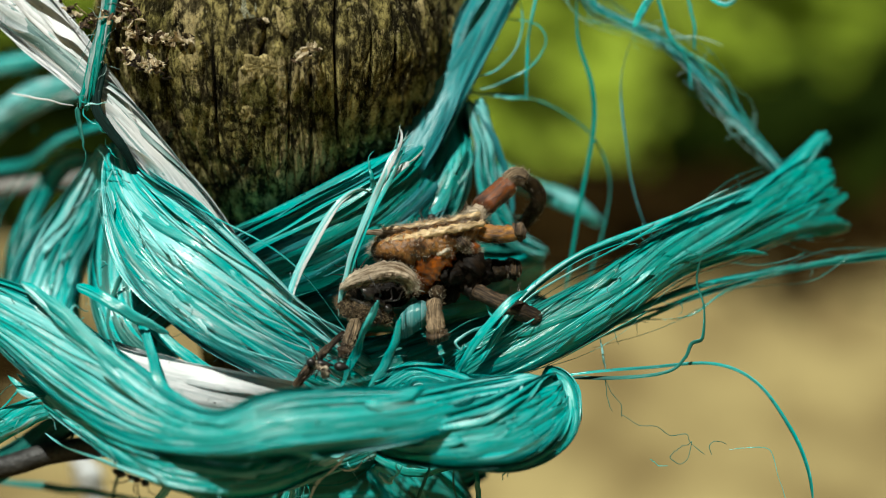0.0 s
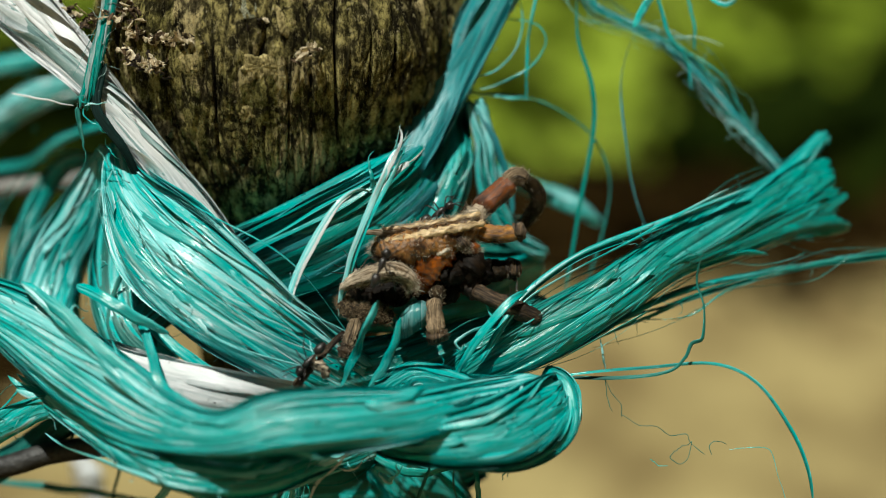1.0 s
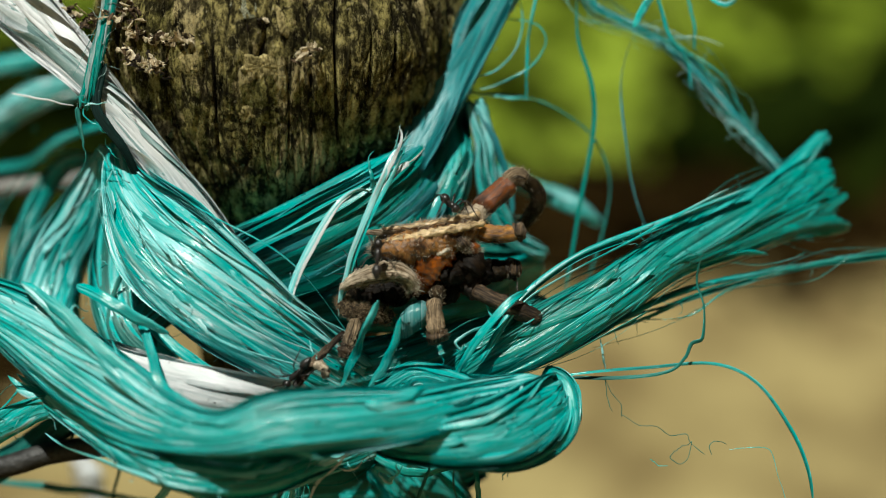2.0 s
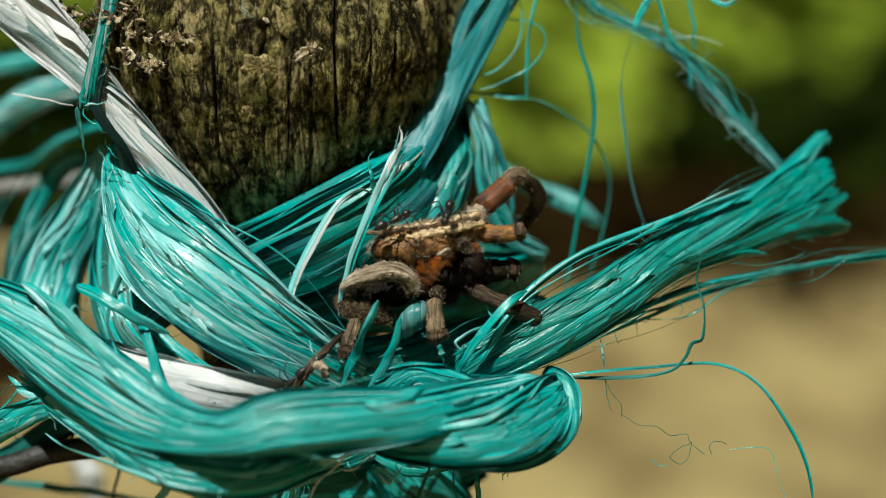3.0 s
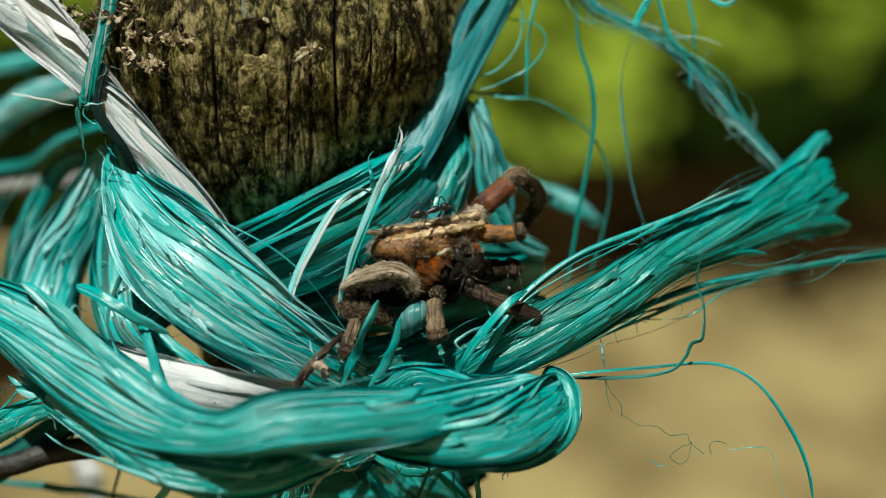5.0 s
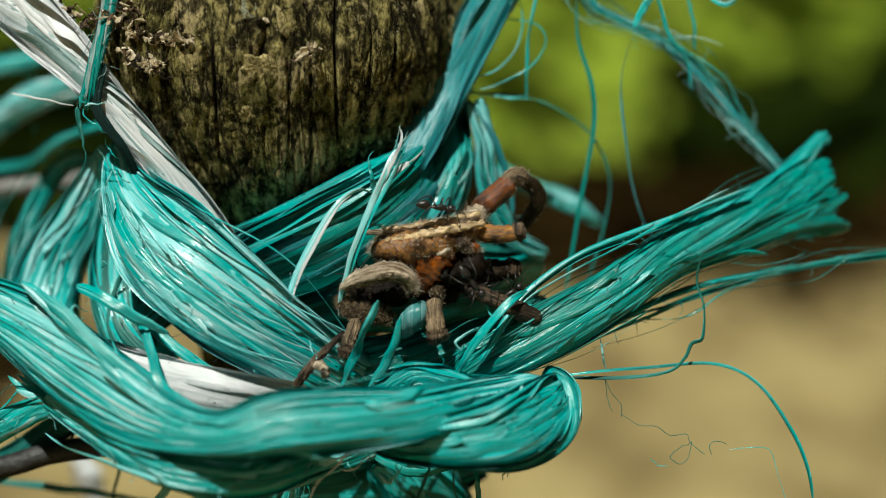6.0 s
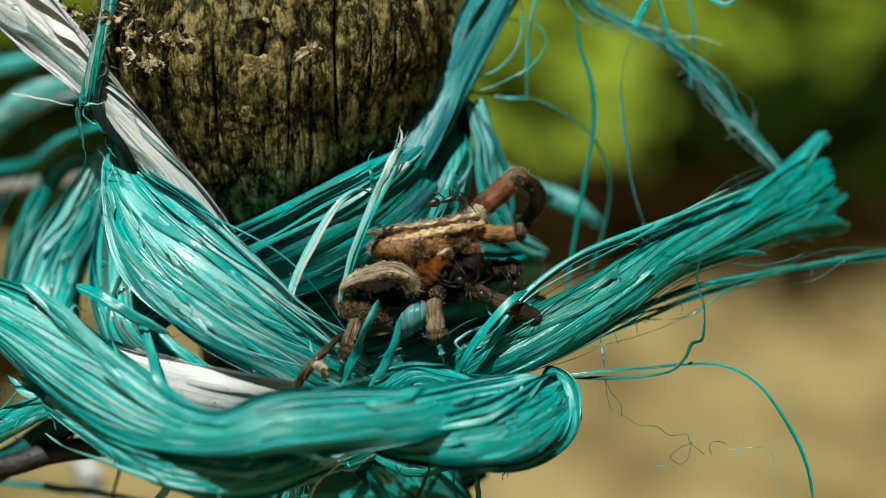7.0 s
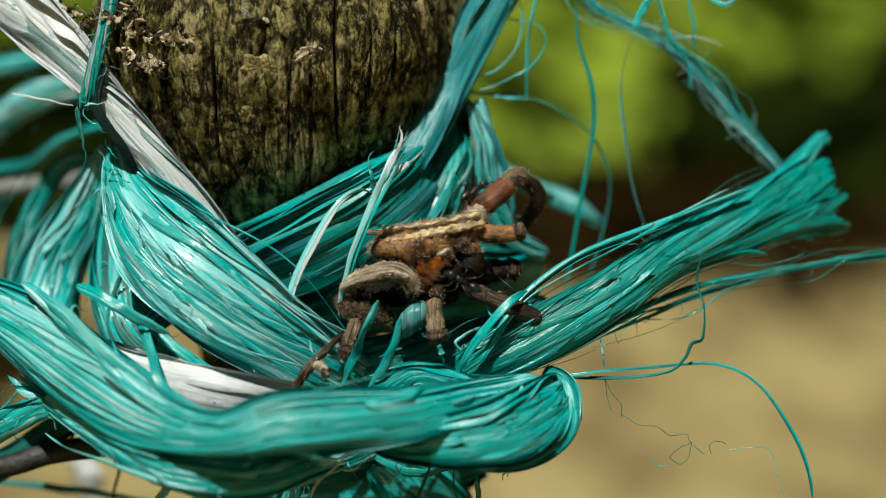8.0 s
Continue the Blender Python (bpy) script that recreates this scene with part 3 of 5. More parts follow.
def bark_plates():
    """Flat scales of paler bark, each a thin irregular shell proud of the cracked surface."""
    rng = np.random.default_rng(31)
    for turn, z0, wide, tall, lichen in ((-1.579, 33.4, 3.4, 2.1, 0), (-0.915, 35.7, 1.5, 2.7, 0), (-1.666, 24.4, 1.6, 1.5, 0), (-1.665, 43.0, 2.5, 1.9, 1), (-2.001, 33.5, 3.3, 1.9, 0), (-1.450, 40.4, 1.7, 2.3, 0)):
        lobes = [(rng.normal() * 0.2 / k ** 0.7, rng.random() * 6.28) for k in range(1, 11)]
        v, f, m, rings = [], [], 48, (0.0, 0.35, 0.7, 0.93, 1.0)
        for ring, reach in enumerate(rings):
            for j in range(m):
                t = 2 * math.pi * j / m
                out = reach * (1 + sum(g * math.sin((k + 1) * t + ph) for k, (g, ph) in enumerate(lobes)))
                squeeze = max(abs(math.cos(t)), abs(math.sin(t))) ** -0.7
                a, z = turn + out * squeeze * wide * math.cos(t) / POST_R, z0 + out * squeeze * tall * math.sin(t)
                rise = 1.95 + 0.24 * noise.noise((a * 40, z * 0.8, 7.0 + lichen)) + 0.10 * noise.noise((a * 130, z * 3.0, 2.0)) - (0.0, 0.0, 0.02, 0.10, 0.7)[ring]
                rad = post_girth(z) + rise + 1.0 * math.sin(a * 2 + 1)
                v.append((rad * math.cos(a), rad * math.sin(a), z))
        for ring in range(len(rings) - 1):
            f += [(ring * m + j, ring * m + (j + 1) % m, (ring + 1) * m + (j + 1) % m, (ring + 1) * m + j) for j in range(m)]
        mesh_object("bark_plate", np.array(v), f, LICHEN if lichen else PLATE, the_post)


bark_plates()


def bark_lips():
    """Torn flakes of bark and pale inner fibre standing off the post."""
    rng = np.random.default_rng(8)
    for path, count, pale in (([(-57.5, 11.0, 40.2), (-52.7, 8.1, 37.9), (-48.4, 5.8, 37.2), (-43.7, 3.8, 37.7), (-41.0, 3.4, 36.4)], 48, 0.6), ([(-55.8, 9.1, 34.3), (-52.7, 6.7, 33.4), (-49.7, 5.4, 32.9), (-47.4, 3.9, 31.4)], 36, 0.6),
                              ([(-66.4, 15.4, 40.8), (-62.4, 12.8, 39.3), (-58.5, 11.1, 40.6)], 16, 0.4), ([(-37.8, 5.2, 41.9), (-34.8, 3.5, 39.7), (-31.1, 2.6, 40.5), (-30.5, 3.4, 42.9)], 18, 0.3),
                              ([(-24.9, -0.1, 35.2), (-23.0, 0.2, 36.3), (-21.4, 0.5, 37.2)], 8, 0.8), ([(-57.5, 11.4, 41.5), (-54.3, 10.5, 41.9), (-51.2, 8.9, 40.4), (-48.6, 7.2, 38.5)], 16, 0.3)):
        c, length = spline(path, 40)
        for i in range(2 * count):
            q = c[int(rng.integers(40)), :3] + rng.normal(size=3) * (0.5, 0.4, 0.6)
            way = unit(np.array((rng.normal() * 0.9, -0.35 + 0.3 * rng.normal(), rng.normal() * 0.6)))
            l = 0.5 + 1.3 * rng.random()
            mid = q + way * l * 0.5 + rng.normal(size=3) * 0.25
            line = spline([q - way * l * 0.4, mid, q + way * l], 9)[0]
            norm = np.tile(unit(np.array((rng.normal() * 0.5, -0.6, 0.8 + rng.normal() * 0.4))), (9, 1))
            wide = (0.35 + 0.6 * rng.random()) * (0.55 + 0.45 * rng.random(9)) * np.array((0.7, 0.9, 1, 1, 1, 0.9, 0.8, 0.6, 0.3))
            v, f, u = ribbon(line, norm, wide * 1.2, 0.09, rng, 5, 0.3)
            mesh_object("bark_flake", v - np.array((-30.4, 34.1, 0)), f, BARK_INNER if rng.random() < pale else RIND, the_post, u, smooth=False)


bark_lips()

# ---- twine wound round the post ----
bundle("twine_wrap", "wide sunbleached white film strip slanting across the post",
       [(-82.5, 16.2, 48.7, 4.61), (-72.5, 11.2, 39.8, 4.48), (-63.0, 6.3, 31.1, 3.26), (-57.1, 3.7, 24.6, 2.37), (-53.7, 2.8, 20.4, 1.38)],
       26, [WHITE] * 7 + [GREY_SHADE], 11, width=3.6, flat=0.34, twist=0.5, loose=0.16, hairs=4, splay=0.35, fibres=0.18)
# Grey strands put the fold's shading and the cord's shadow into the colour.
bundle("twine_wrap", "white film strip with shading-grey strands folded down across the post",
       [(-62.6, 6.1, 30.3, 1.58), (-58.5, 3.8, 26.6, 2.36), (-54.8, 2.0, 22.6, 2.55), (-48.3, -0.6, 14.8, 2.65), (-42.0, -2.1, 7.0, 2.47), (-37.4, -1.4, 0.8, 1.69), (-34.6, 0.3, -3.7, 1.21)],
       26, [GREY_SHADE, WHITE, GREY_SHADE, WHITE, WHITE], 25, width=3.2, flat=0.34, twist=0.6, loose=0.16, hairs=4, splay=0.35, fibres=0.2)
bundle("twine_bundle", "turquoise twine bundle rising behind the carcass round the post",
       [(-45.7, 5.5, -10.3, 5.14), (-35.8, 2.0, -4.8, 6.27), (-22.3, -1.5, 0.6, 7.56), (-9.9, 1.5, 6.7, 6.99), (-2.5, 12.5, 11.2, 5.76), (0.6, 25.9, 16.9, 3.41), (3.2, 46.7, 22.9, 2.48)],
       96, [GREEN, TEAL, GREEN, GREEN, BLUE], 12, width=3.0, flat=0.35, twist=0.35, hairs=8, out=np.array((0.12, -0.97, 0.05)), fibres=0.22)
bundle("twine_bundle", "deep green twine fanning up behind the faded blue one",
       [(-14.7, 4.2, -4.5, 4.07), (-7.0, 5.5, 2.6, 4.87), (-0.9, 9.6, 8.8, 4.29), (1.7, 15.6, 14.4, 3.11), (2.3, 23.6, 19.5, 1.90)],
       44, [GREEN, GREEN, TEAL], 50, width=2.4, flat=0.35, twist=0.3, hairs=4, fibres=0.22)
bundle("twine_bundle", "flat faded blue twine rising beside the post",
       [(-6.4, 6.3, 12.9, 2.6), (-2.4, 12.7, 19.6, 3.1), (1.6, 17.2, 26.9, 3.1), (6.8, 20.3, 36.7, 3.3), (12.4, 23.5, 46.5, 3.5)],
       22, [BLUE], 13, width=2.6, flat=0.3, twist=0.3, hairs=4)
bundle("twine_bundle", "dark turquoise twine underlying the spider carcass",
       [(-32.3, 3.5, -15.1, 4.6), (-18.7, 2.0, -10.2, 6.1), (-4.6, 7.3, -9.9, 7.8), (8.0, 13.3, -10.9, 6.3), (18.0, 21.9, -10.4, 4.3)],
       64, [GREEN, DIRTY_SHADE, TEAL], 14, width=2.2, flat=0.4, twist=0.3, hairs=6, out=np.array((0.12, -0.97, -0.1)))
# The pale films in this mix paint the glints on the fan.
bundle("twine_bundle", "broad turquoise twine bundle fanning down from a tie",
       [(-58.4, 7.1, 17.3, 1.51), (-55.0, -1.0, 11.8, 4.13), (-47.6, -9.8, 4.3, 7.71), (-37.6, -15.4, -3.2, 8.01), (-26.4, -15.1, -12.2, 6.55), (-14.3, -9.2, -23.1, 5.17)],
       110, [TEAL, TEAL, TEAL_PALE, TEAL_PALE, ICE, ICE, ICE], 15, width=1.9, flat=0.4, twist=0.35, hairs=14, strips=10, uneven=0.08, fibres=0.35)
bundle("twine_bundle", "sunbleached, glint-toned turquoise twine hanging down from a tie",
       [(-60.7, 11.7, 15.4, 1.43), (-65.9, 12.1, 3.8, 3.94), (-71.8, 11.2, -5.7, 5.00), (-73.2, 5.5, -13.6, 5.37), (-68.3, -6.7, -18.6, 4.79), (-57.0, -19.3, -21.9, 3.84)],
       54, [ICE, TEAL_PALE, ICE, TEAL], 16, width=2.2, flat=0.4, twist=0.3, hairs=6, strips=14)
bundle("twine_loop", "thick turquoise twine loop bulging out before the post",
       [(-82.5, -8.5, -4.8, 3.52), (-71.5, -14.9, -8.4, 5.19), (-59.8, -22.2, -14.7, 6.04), (-47.3, -30.9, -18.7, 4.96), (-36.3, -37.3, -19.0, 3.42), (-26.4, -36.8, -17.4, 4.85), (-16.7, -34.7, -17.5, 4.89), (-5.0, -30.8, -18.3, 4.23), (7.2, -23.5, -18.6, 3.40), (14.5, -18.4, -19.2, 2.50), (18.7, -13.8, -21.1, 1.37)],
       112, [SMOOTH, SMOOTH, TEAL_PALE], 17, width=5.6, flat=0.6, twist=0.45, fibres=0.07, loose=0.08, splay=0.12, crease=0.015, hairs=14, thick=0.045, strips=9, uneven=0.025)
bundle("twine_strands", "pale frayed film strands lying along the loop",
       [(-79.1, -13.7, -4.5, 2.50), (-68.8, -20.1, -8.1, 3.96), (-58.9, -26.0, -12.7, 4.46), (-48.7, -32.6, -16.7, 3.47), (-39.0, -37.3, -18.4, 1.98), (-31.7, -38.5, -18.2, 1.07)],
       34, [ICE, TEAL_PALE, SMOOTH, ICE, TEAL], 24, width=0.9, flat=0.16, twist=0.2, core=False, fray=(0.5, 0.3), hairs=6, loose=0.12, fibres=0.55, splay=0.2, astray=0.0)
bundle("twine_loop", "turquoise twine bight turning back under the loop",
       [(-13.5, -26.2, -23.5, 1.88), (-5.9, -29.4, -23.8, 2.97), (3.3, -31.1, -22.6, 4.24), (11.2, -28.7, -21.7, 5.21), (17.4, -23.1, -20.5, 4.73), (20.0, -18.8, -20.4, 3.46), (20.1, -13.8, -21.1, 1.76)],
       62, [SMOOTH, SMOOTH, TEAL_PALE], 18, width=4.0, flat=0.4, twist=0.25, hairs=5, astray=0.0, splay=0.2, thick=0.045, strips=8, uneven=0.05)
bundle("twine_loop", "outer turquoise strands rounding the end of the bight",
       [(17.6, -13.9, -18.1, 1.56), (20.2, -17.2, -18.6, 1.93), (20.8, -20.8, -21.5, 2.29), (19.3, -24.8, -24.2, 2.46), (14.4, -28.1, -26.4, 2.25), (7.8, -29.4, -27.0, 1.77), (0.6, -28.2, -26.5, 1.31), (-6.5, -25.9, -25.8, 0.85)],
       40, [SMOOTH, SMOOTH, TEAL], 23, width=3.4, flat=0.5, twist=0.3, hairs=3, thick=0.045, uneven=0.04, fibres=0.1, loose=0.08, strips=4)
bundle("twine_bundle", "turquoise twine end with a frayed brush of film",
       [(1.6, -14.2, -19.0, 2.92), (7.4, -14.1, -15.5, 4.08), (17.1, -11.8, -11.6, 4.68), (29.1, -6.9, -6.4, 4.23), (40.7, 0.1, -1.0, 4.01), (53.8, 7.4, 2.2, 5.11), (63.7, 14.3, 3.8, 6.05), (72.5, 19.8, 4.8, 6.78)],
       112, [TEAL, GREEN, GREEN, SMOOTH, GREEN], 19, width=1.9, flat=0.6, twist=1.0, fray=(0, 0.35), hairs=14, strips=10, fibres=0.45)
bundle("twine_wrap", "bleached white film wrapped low round the post",
       [(-59.3, -12.6, -14.0, 1.95), (-51.9, -19.3, -15.2, 2.86), (-42.7, -23.8, -16.1, 3.38), (-33.3, -24.3, -17.9, 3.20), (-23.6, -17.4, -22.5, 2.71)],
       12, [WHITE], 20, width=6.0, flat=0.35, twist=0.1, hairs=2, splay=0.05, uneven=0.03, fibres=0.1, crease=0.015)
bundle("twine_loop", "lower turquoise twine loop sagging below the knot",
       [(-66.7, -20.8, -19.8, 1.53), (-57.9, -27.3, -22.3, 2.06), (-48.9, -33.9, -24.7, 2.47), (-39.9, -36.7, -26.8, 2.55), (-29.8, -34.1, -28.6, 2.48), (-20.2, -26.8, -28.9, 2.08), (-12.0, -18.8, -30.0, 1.55)],
       54, [TEAL, TEAL_PALE, GREEN, ICE], 21, width=1.8, flat=0.5, twist=0.7, hairs=8, strips=10)
bundle("twine_bundle", "dark turquoise twine wound round the foot of the knot",
       [(-47.0, -2.7, -42.0, 3.52), (-36.2, -6.9, -41.9, 5.31), (-18.9, -5.3, -43.6, 6.17), (-2.5, 0.7, -44.3, 4.72), (7.2, 11.2, -44.5, 4.33)],
       54, [DIRTY_SHADE, TEAL], 22, width=2.0, flat=0.4, twist=0.4, hairs=8)


bundle("twine_tuft", "stray tuft of film standing up from the frayed end",
       [(50.3, 5.8, 3.6, 1.62), (60.7, 13.6, 8.1, 1.66), (68.2, 20.3, 12.6, 1.47), (72.0, 23.1, 14.9, 1.27)],
       18, [TEAL, GREEN, SMOOTH], 26, width=1.4, flat=0.6, twist=0.4, fray=(0, 0.4), hairs=3)
bundle("twine_bundle", "turquoise film strands splitting off the frayed end",
       [(6.3, -18.8, -13.8, 0.48), (11.1, -14.6, -7.3, 0.58), (15.6, -11.1, -3.2, 0.68), (24.0, -6.6, 1.1, 0.68), (34.2, -2.5, 3.9, 0.79), (44.5, 1.5, 6.5, 0.70), (55.2, 6.5, 9.2, 0.51)],
       5, [TEAL, TEAL_PALE], 31, width=1.2, flat=0.6, twist=0.6, hairs=3, core=False)
bundle("twine_tail", "thin tail of turquoise film strands drawn out sideways",
       [(25.4, -6.8, -14.4, 0.8), (34.6, -3.6, -10.9, 1.4), (45.1, 0.5, -8.1, 1.3), (55.5, 3.2, -6.3, 0.9), (68.0, 4.9, -4.3, 0.6), (83.8, 7.4, -3.2, 0.7)],
       18, [TEAL, GREEN, DIRTY_SHADE, GREEN], 32, width=0.4, flat=0.6, twist=0.9, hairs=5, core=False, loose=0.6, astray=0.3, fibres=0.7)
bundle("twine_tuft", "short folded turquoise tuft with a frayed white end",
       [(8.3, -17.2, -20.7, 1.4), (1.5, -19.3, -17.2, 1.9), (-4.2, -19.8, -15.5, 1.9), (-7.5, -19.3, -17.2, 2.3), (-10.5, -19.0, -19.7, 2.9)],
       26, [TEAL_PALE, TEAL], 33, width=1.3, flat=0.4, twist=0.3, fray=(0, 0.4), hairs=8)
bundle("twine_bundle", "turquoise strands crossing behind the loop",
       [(-61.2, -2.4, -20.4, 3.0), (-55.8, -2.7, -14.9, 3.2), (-48.4, -3.1, -9.4, 3.0), (-40.4, -1.8, -5.6, 2.6)],
       22, [TEAL, DIRTY_SHADE], 34, width=1.6, flat=0.5, twist=0.4, hairs=3)
# The darker films put the shade of this hollow into the strand colour.
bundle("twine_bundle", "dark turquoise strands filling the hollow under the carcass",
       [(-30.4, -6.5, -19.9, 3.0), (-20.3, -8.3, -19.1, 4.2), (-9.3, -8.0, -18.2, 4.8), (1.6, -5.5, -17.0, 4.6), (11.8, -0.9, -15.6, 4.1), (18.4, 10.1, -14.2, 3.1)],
       60, [TEAL, DIRTY_SHADE, GREEN], 35, width=1.5, flat=0.5, twist=0.9, hairs=14, astray=0.35)
bundle("twine_bundle", "frayed turquoise strand ends poking out sideways",
       [(-61.3, -21.5, -20.9, 1.5), (-67.3, -20.6, -21.3, 2.1), (-73.3, -20.4, -24.0, 2.5), (-80.5, -19.6, -28.0, 2.9)],
       18, [TEAL, TEAL_PALE], 36, width=1.6, flat=0.5, twist=0.3, fray=(0, 0.6), hairs=4)
bundle("twine_bundle", "pale turquoise strands hanging behind the fanned bundle",
       [(-58.4, 9.2, 8.9, 1.8), (-59.1, 6.4, 0.2, 3.5), (-58.7, 1.6, -7.9, 4.3), (-55.9, -4.6, -14.2, 4.2), (-49.1, -8.6, -20.1, 4.0)],
       26, [TEAL_PALE, TEAL, DIRTY_SHADE], 48, width=1.8, flat=0.4, twist=0.3, hairs=3)
bundle("twine_bundle", "dark green strands leading away under the knot",
       [(-63.3, -4.9, -28.1, 1.8), (-70.8, -4.7, -33.8, 2.4), (-78.5, -4.3, -39.0, 2.5), (-87.3, -3.9, -44.3, 2.7)],
       14, [DIRTY_SHADE], 37, width=1.8, flat=0.5, twist=0.3, hairs=2)
bundle("twine_bundle", "dull green strands drooping far behind the tie",
       [(-64.6, 22.2, 10.2, 1.1), (-71.9, 25.9, 8.6, 1.7), (-77.8, 25.5, 0.9, 1.9), (-81.6, 22.5, -8.3, 1.9), (-83.2, 17.0, -19.0, 1.9)],
       10, [DIRTY_SHADE, TEAL_PALE], 38, width=1.8, flat=0.5, twist=0.6, hairs=2, core=False)
bundle("twine_bundle", "pale turquoise strands arching behind the post",
       [(-73.2, 53.2, 18.0, 2.5), (-83.6, 57.4, 14.7, 3.0), (-91.9, 61.0, 9.7, 3.1), (-101.1, 61.9, 2.7, 2.9)],
       22, [TEAL_PALE, TEAL, ICE, GREEN], 39, width=1.5, flat=0.7, twist=0.6, hairs=3, core=False, loose=0.3)
bundle("twine_bundle", "thin turquoise strands arching behind the post",
       [(-66.5, 40.9, 12.7, 0.9), (-76.6, 44.9, 8.8, 1.0), (-84.7, 48.4, 3.2, 1.0), (-93.6, 50.7, 0.8, 1.0)],
       6, [TEAL], 40, width=1.4, flat=0.5, twist=0.3, hairs=1, core=False)
bundle("twine_bundle", "pale strands trailing far behind the post",
       [(-78.8, 69.8, 20.5, 0.7), (-87.7, 71.5, 19.6, 1.5), (-99.2, 72.8, 16.8, 1.7)],
       6, [TEAL_PALE], 41, width=2.0, flat=0.5, twist=0.3, hairs=1, core=False)
bundle("twine_hank", "narrow twisted green cord hanging over the white strip",
       [(-57.2, 11.9, 48.2, 1.28), (-57.9, 9.0, 42.7, 1.28), (-59.0, 6.4, 37.7, 1.28), (-60.2, 3.7, 32.8, 1.27), (-61.3, 1.6, 27.8, 1.07), (-62.0, 1.1, 24.9, 0.68)],
       22, [GREEN, GREEN, GREY_SHADE], 42, width=1.2, flat=0.7, twist=1.0, hairs=10, fray=(0, 1.2))
bundle("twine_hank", "dark grimy cord bent behind the white strip",
       [(-58.6, 4.1, 32.5, 0.49), (-59.8, 0.5, 26.1, 0.78), (-58.0, -1.1, 22.8, 0.88), (-55.1, -1.9, 18.9, 0.78), (-53.4, -1.2, 14.3, 0.59), (-52.3, 0.5, 9.9, 0.40)],
       7, [GRIME], 43, width=1.2, flat=0.7, twist=1.2, hairs=2)
bundle("twine_bundle", "faded strands wrapping up behind the post edge",
       [(5.6, 18.3, 22.7, 1.66), (7.7, 15.8, 15.1, 1.86), (8.3, 14.2, 7.0, 1.87), (12.7, 14.5, -1.8, 1.89), (19.2, 16.2, -6.3, 1.27)],
       22, [TEAL_PALE, ICE, ICE, GREEN], 44, width=0.7, flat=0.6, twist=0.8, hairs=4, core=False, fibres=0.6, loose=0.4)
bundle("twine_bundle", "pale bleached strands arching out behind the carcass",
       [(5.3, 49.9, 4.6, 1.4), (12.3, 48.6, 0.8, 1.5), (19.2, 47.5, -2.7, 1.6), (26.2, 46.7, -5.1, 1.9), (32.2, 45.4, -9.3, 0.9)],
       6, [ICE, TEAL_PALE], 49, width=2.4, flat=0.5, twist=0.4, hairs=1, core=False)
bundle("twine_bundle", "teased turquoise strand bundle drooping across the air",
       [(24.9, 31.3, 43.3, 0.84), (28.1, 29.5, 37.7, 0.95), (36.3, 28.3, 34.0, 0.84), (44.4, 26.8, 29.5, 1.16), (51.1, 24.6, 22.6, 1.06), (57.7, 22.1, 14.9, 0.95), (63.3, 20.2, 9.1, 0.84)],
       30, [BLUE, TEAL, TEAL_PALE, ICE], 45, width=0.4, flat=0.9, twist=1.0, hairs=16, core=False, astray=0.35, fibres=0.9, loose=0.6)
bundle("twine_bundle", "loose turquoise strands hanging below the knot",
       [(-24.5, -20.2, -29.9, 1.4), (-25.4, -20.5, -34.0, 1.9), (-27.1, -21.1, -39.1, 2.5), (-28.3, -20.5, -43.7, 2.5)],
       12, [TEAL, TEAL_PALE, DIRTY_SHADE], 46, width=1.3, flat=0.7, twist=0.5, hairs=6, core=False, astray=0.3)
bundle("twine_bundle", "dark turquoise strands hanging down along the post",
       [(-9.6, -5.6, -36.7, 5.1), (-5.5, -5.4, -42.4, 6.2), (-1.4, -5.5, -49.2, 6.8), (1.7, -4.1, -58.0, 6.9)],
       34, [DIRTY_SHADE, TEAL], 47, width=2.2, flat=0.4, twist=0.3, hairs=4)

# ---- single loose strands ----
single("film_strand", "curled white film strand arching over the twine",
       [(-26.7, -17.3, -11.2, 0.3), (-26.3, -16.4, -5.1, 0.5), (-24.6, -14.5, 0.8, 0.6), (-21.4, -11.6, 6.4, 0.6), (-18.1, -9.1, 10.9, 0.5), (-14.7, -6.4, 12.6, 0.4), (-11.3, -4.7, 11.4, 0.2)], ICE, 51, 0.9)
single("film_strand", "narrow white strand beside the arching one",
       [(-26.3, -16.8, -9.5, 0.2), (-25.7, -16.2, -4.6, 0.2), (-23.9, -14.5, 0.8, 0.3), (-20.8, -12.5, 6.7, 0.3), (-17.8, -10.2, 10.7, 0.2), (-15.5, -8.6, 12.4, 0.1)], WHITE, 151, 0.7)
single("film_strand", "split pale strand with a frayed tip standing before the post",
       [(-18.0, -12.1, -8.2, 0.3), (-17.2, -12.4, -2.5, 0.5), (-15.2, -12.3, 4.1, 0.5), (-12.6, -11.4, 10.3, 0.6), (-9.7, -9.5, 16.2, 0.7), (-7.5, -7.1, 20.3, 0.6)], ICE, 52, 0.5, tip=8)
single("film_strand", "narrow pale strand beside the split one",
       [(-17.3, -11.5, -6.3, 0.2), (-16.3, -12.2, -2.0, 0.3), (-14.3, -12.3, 4.1, 0.4), (-11.8, -11.4, 10.3, 0.4), (-9.0, -9.7, 15.5, 0.4), (-6.9, -7.4, 19.4, 0.3)], TEAL_PALE, 152, 0.5, tip=3)
single("film_strand", "narrow white strand with a curled tip",
       [(-11.1, -9.5, 12.7, 0.3), (-9.0, -9.2, 17.1, 0.4), (-7.4, -8.0, 20.5, 0.3), (-7.1, -6.4, 22.3, 0.2), (-7.6, -6.0, 23.6, 0.1)], WHITE, 153, 0.6)
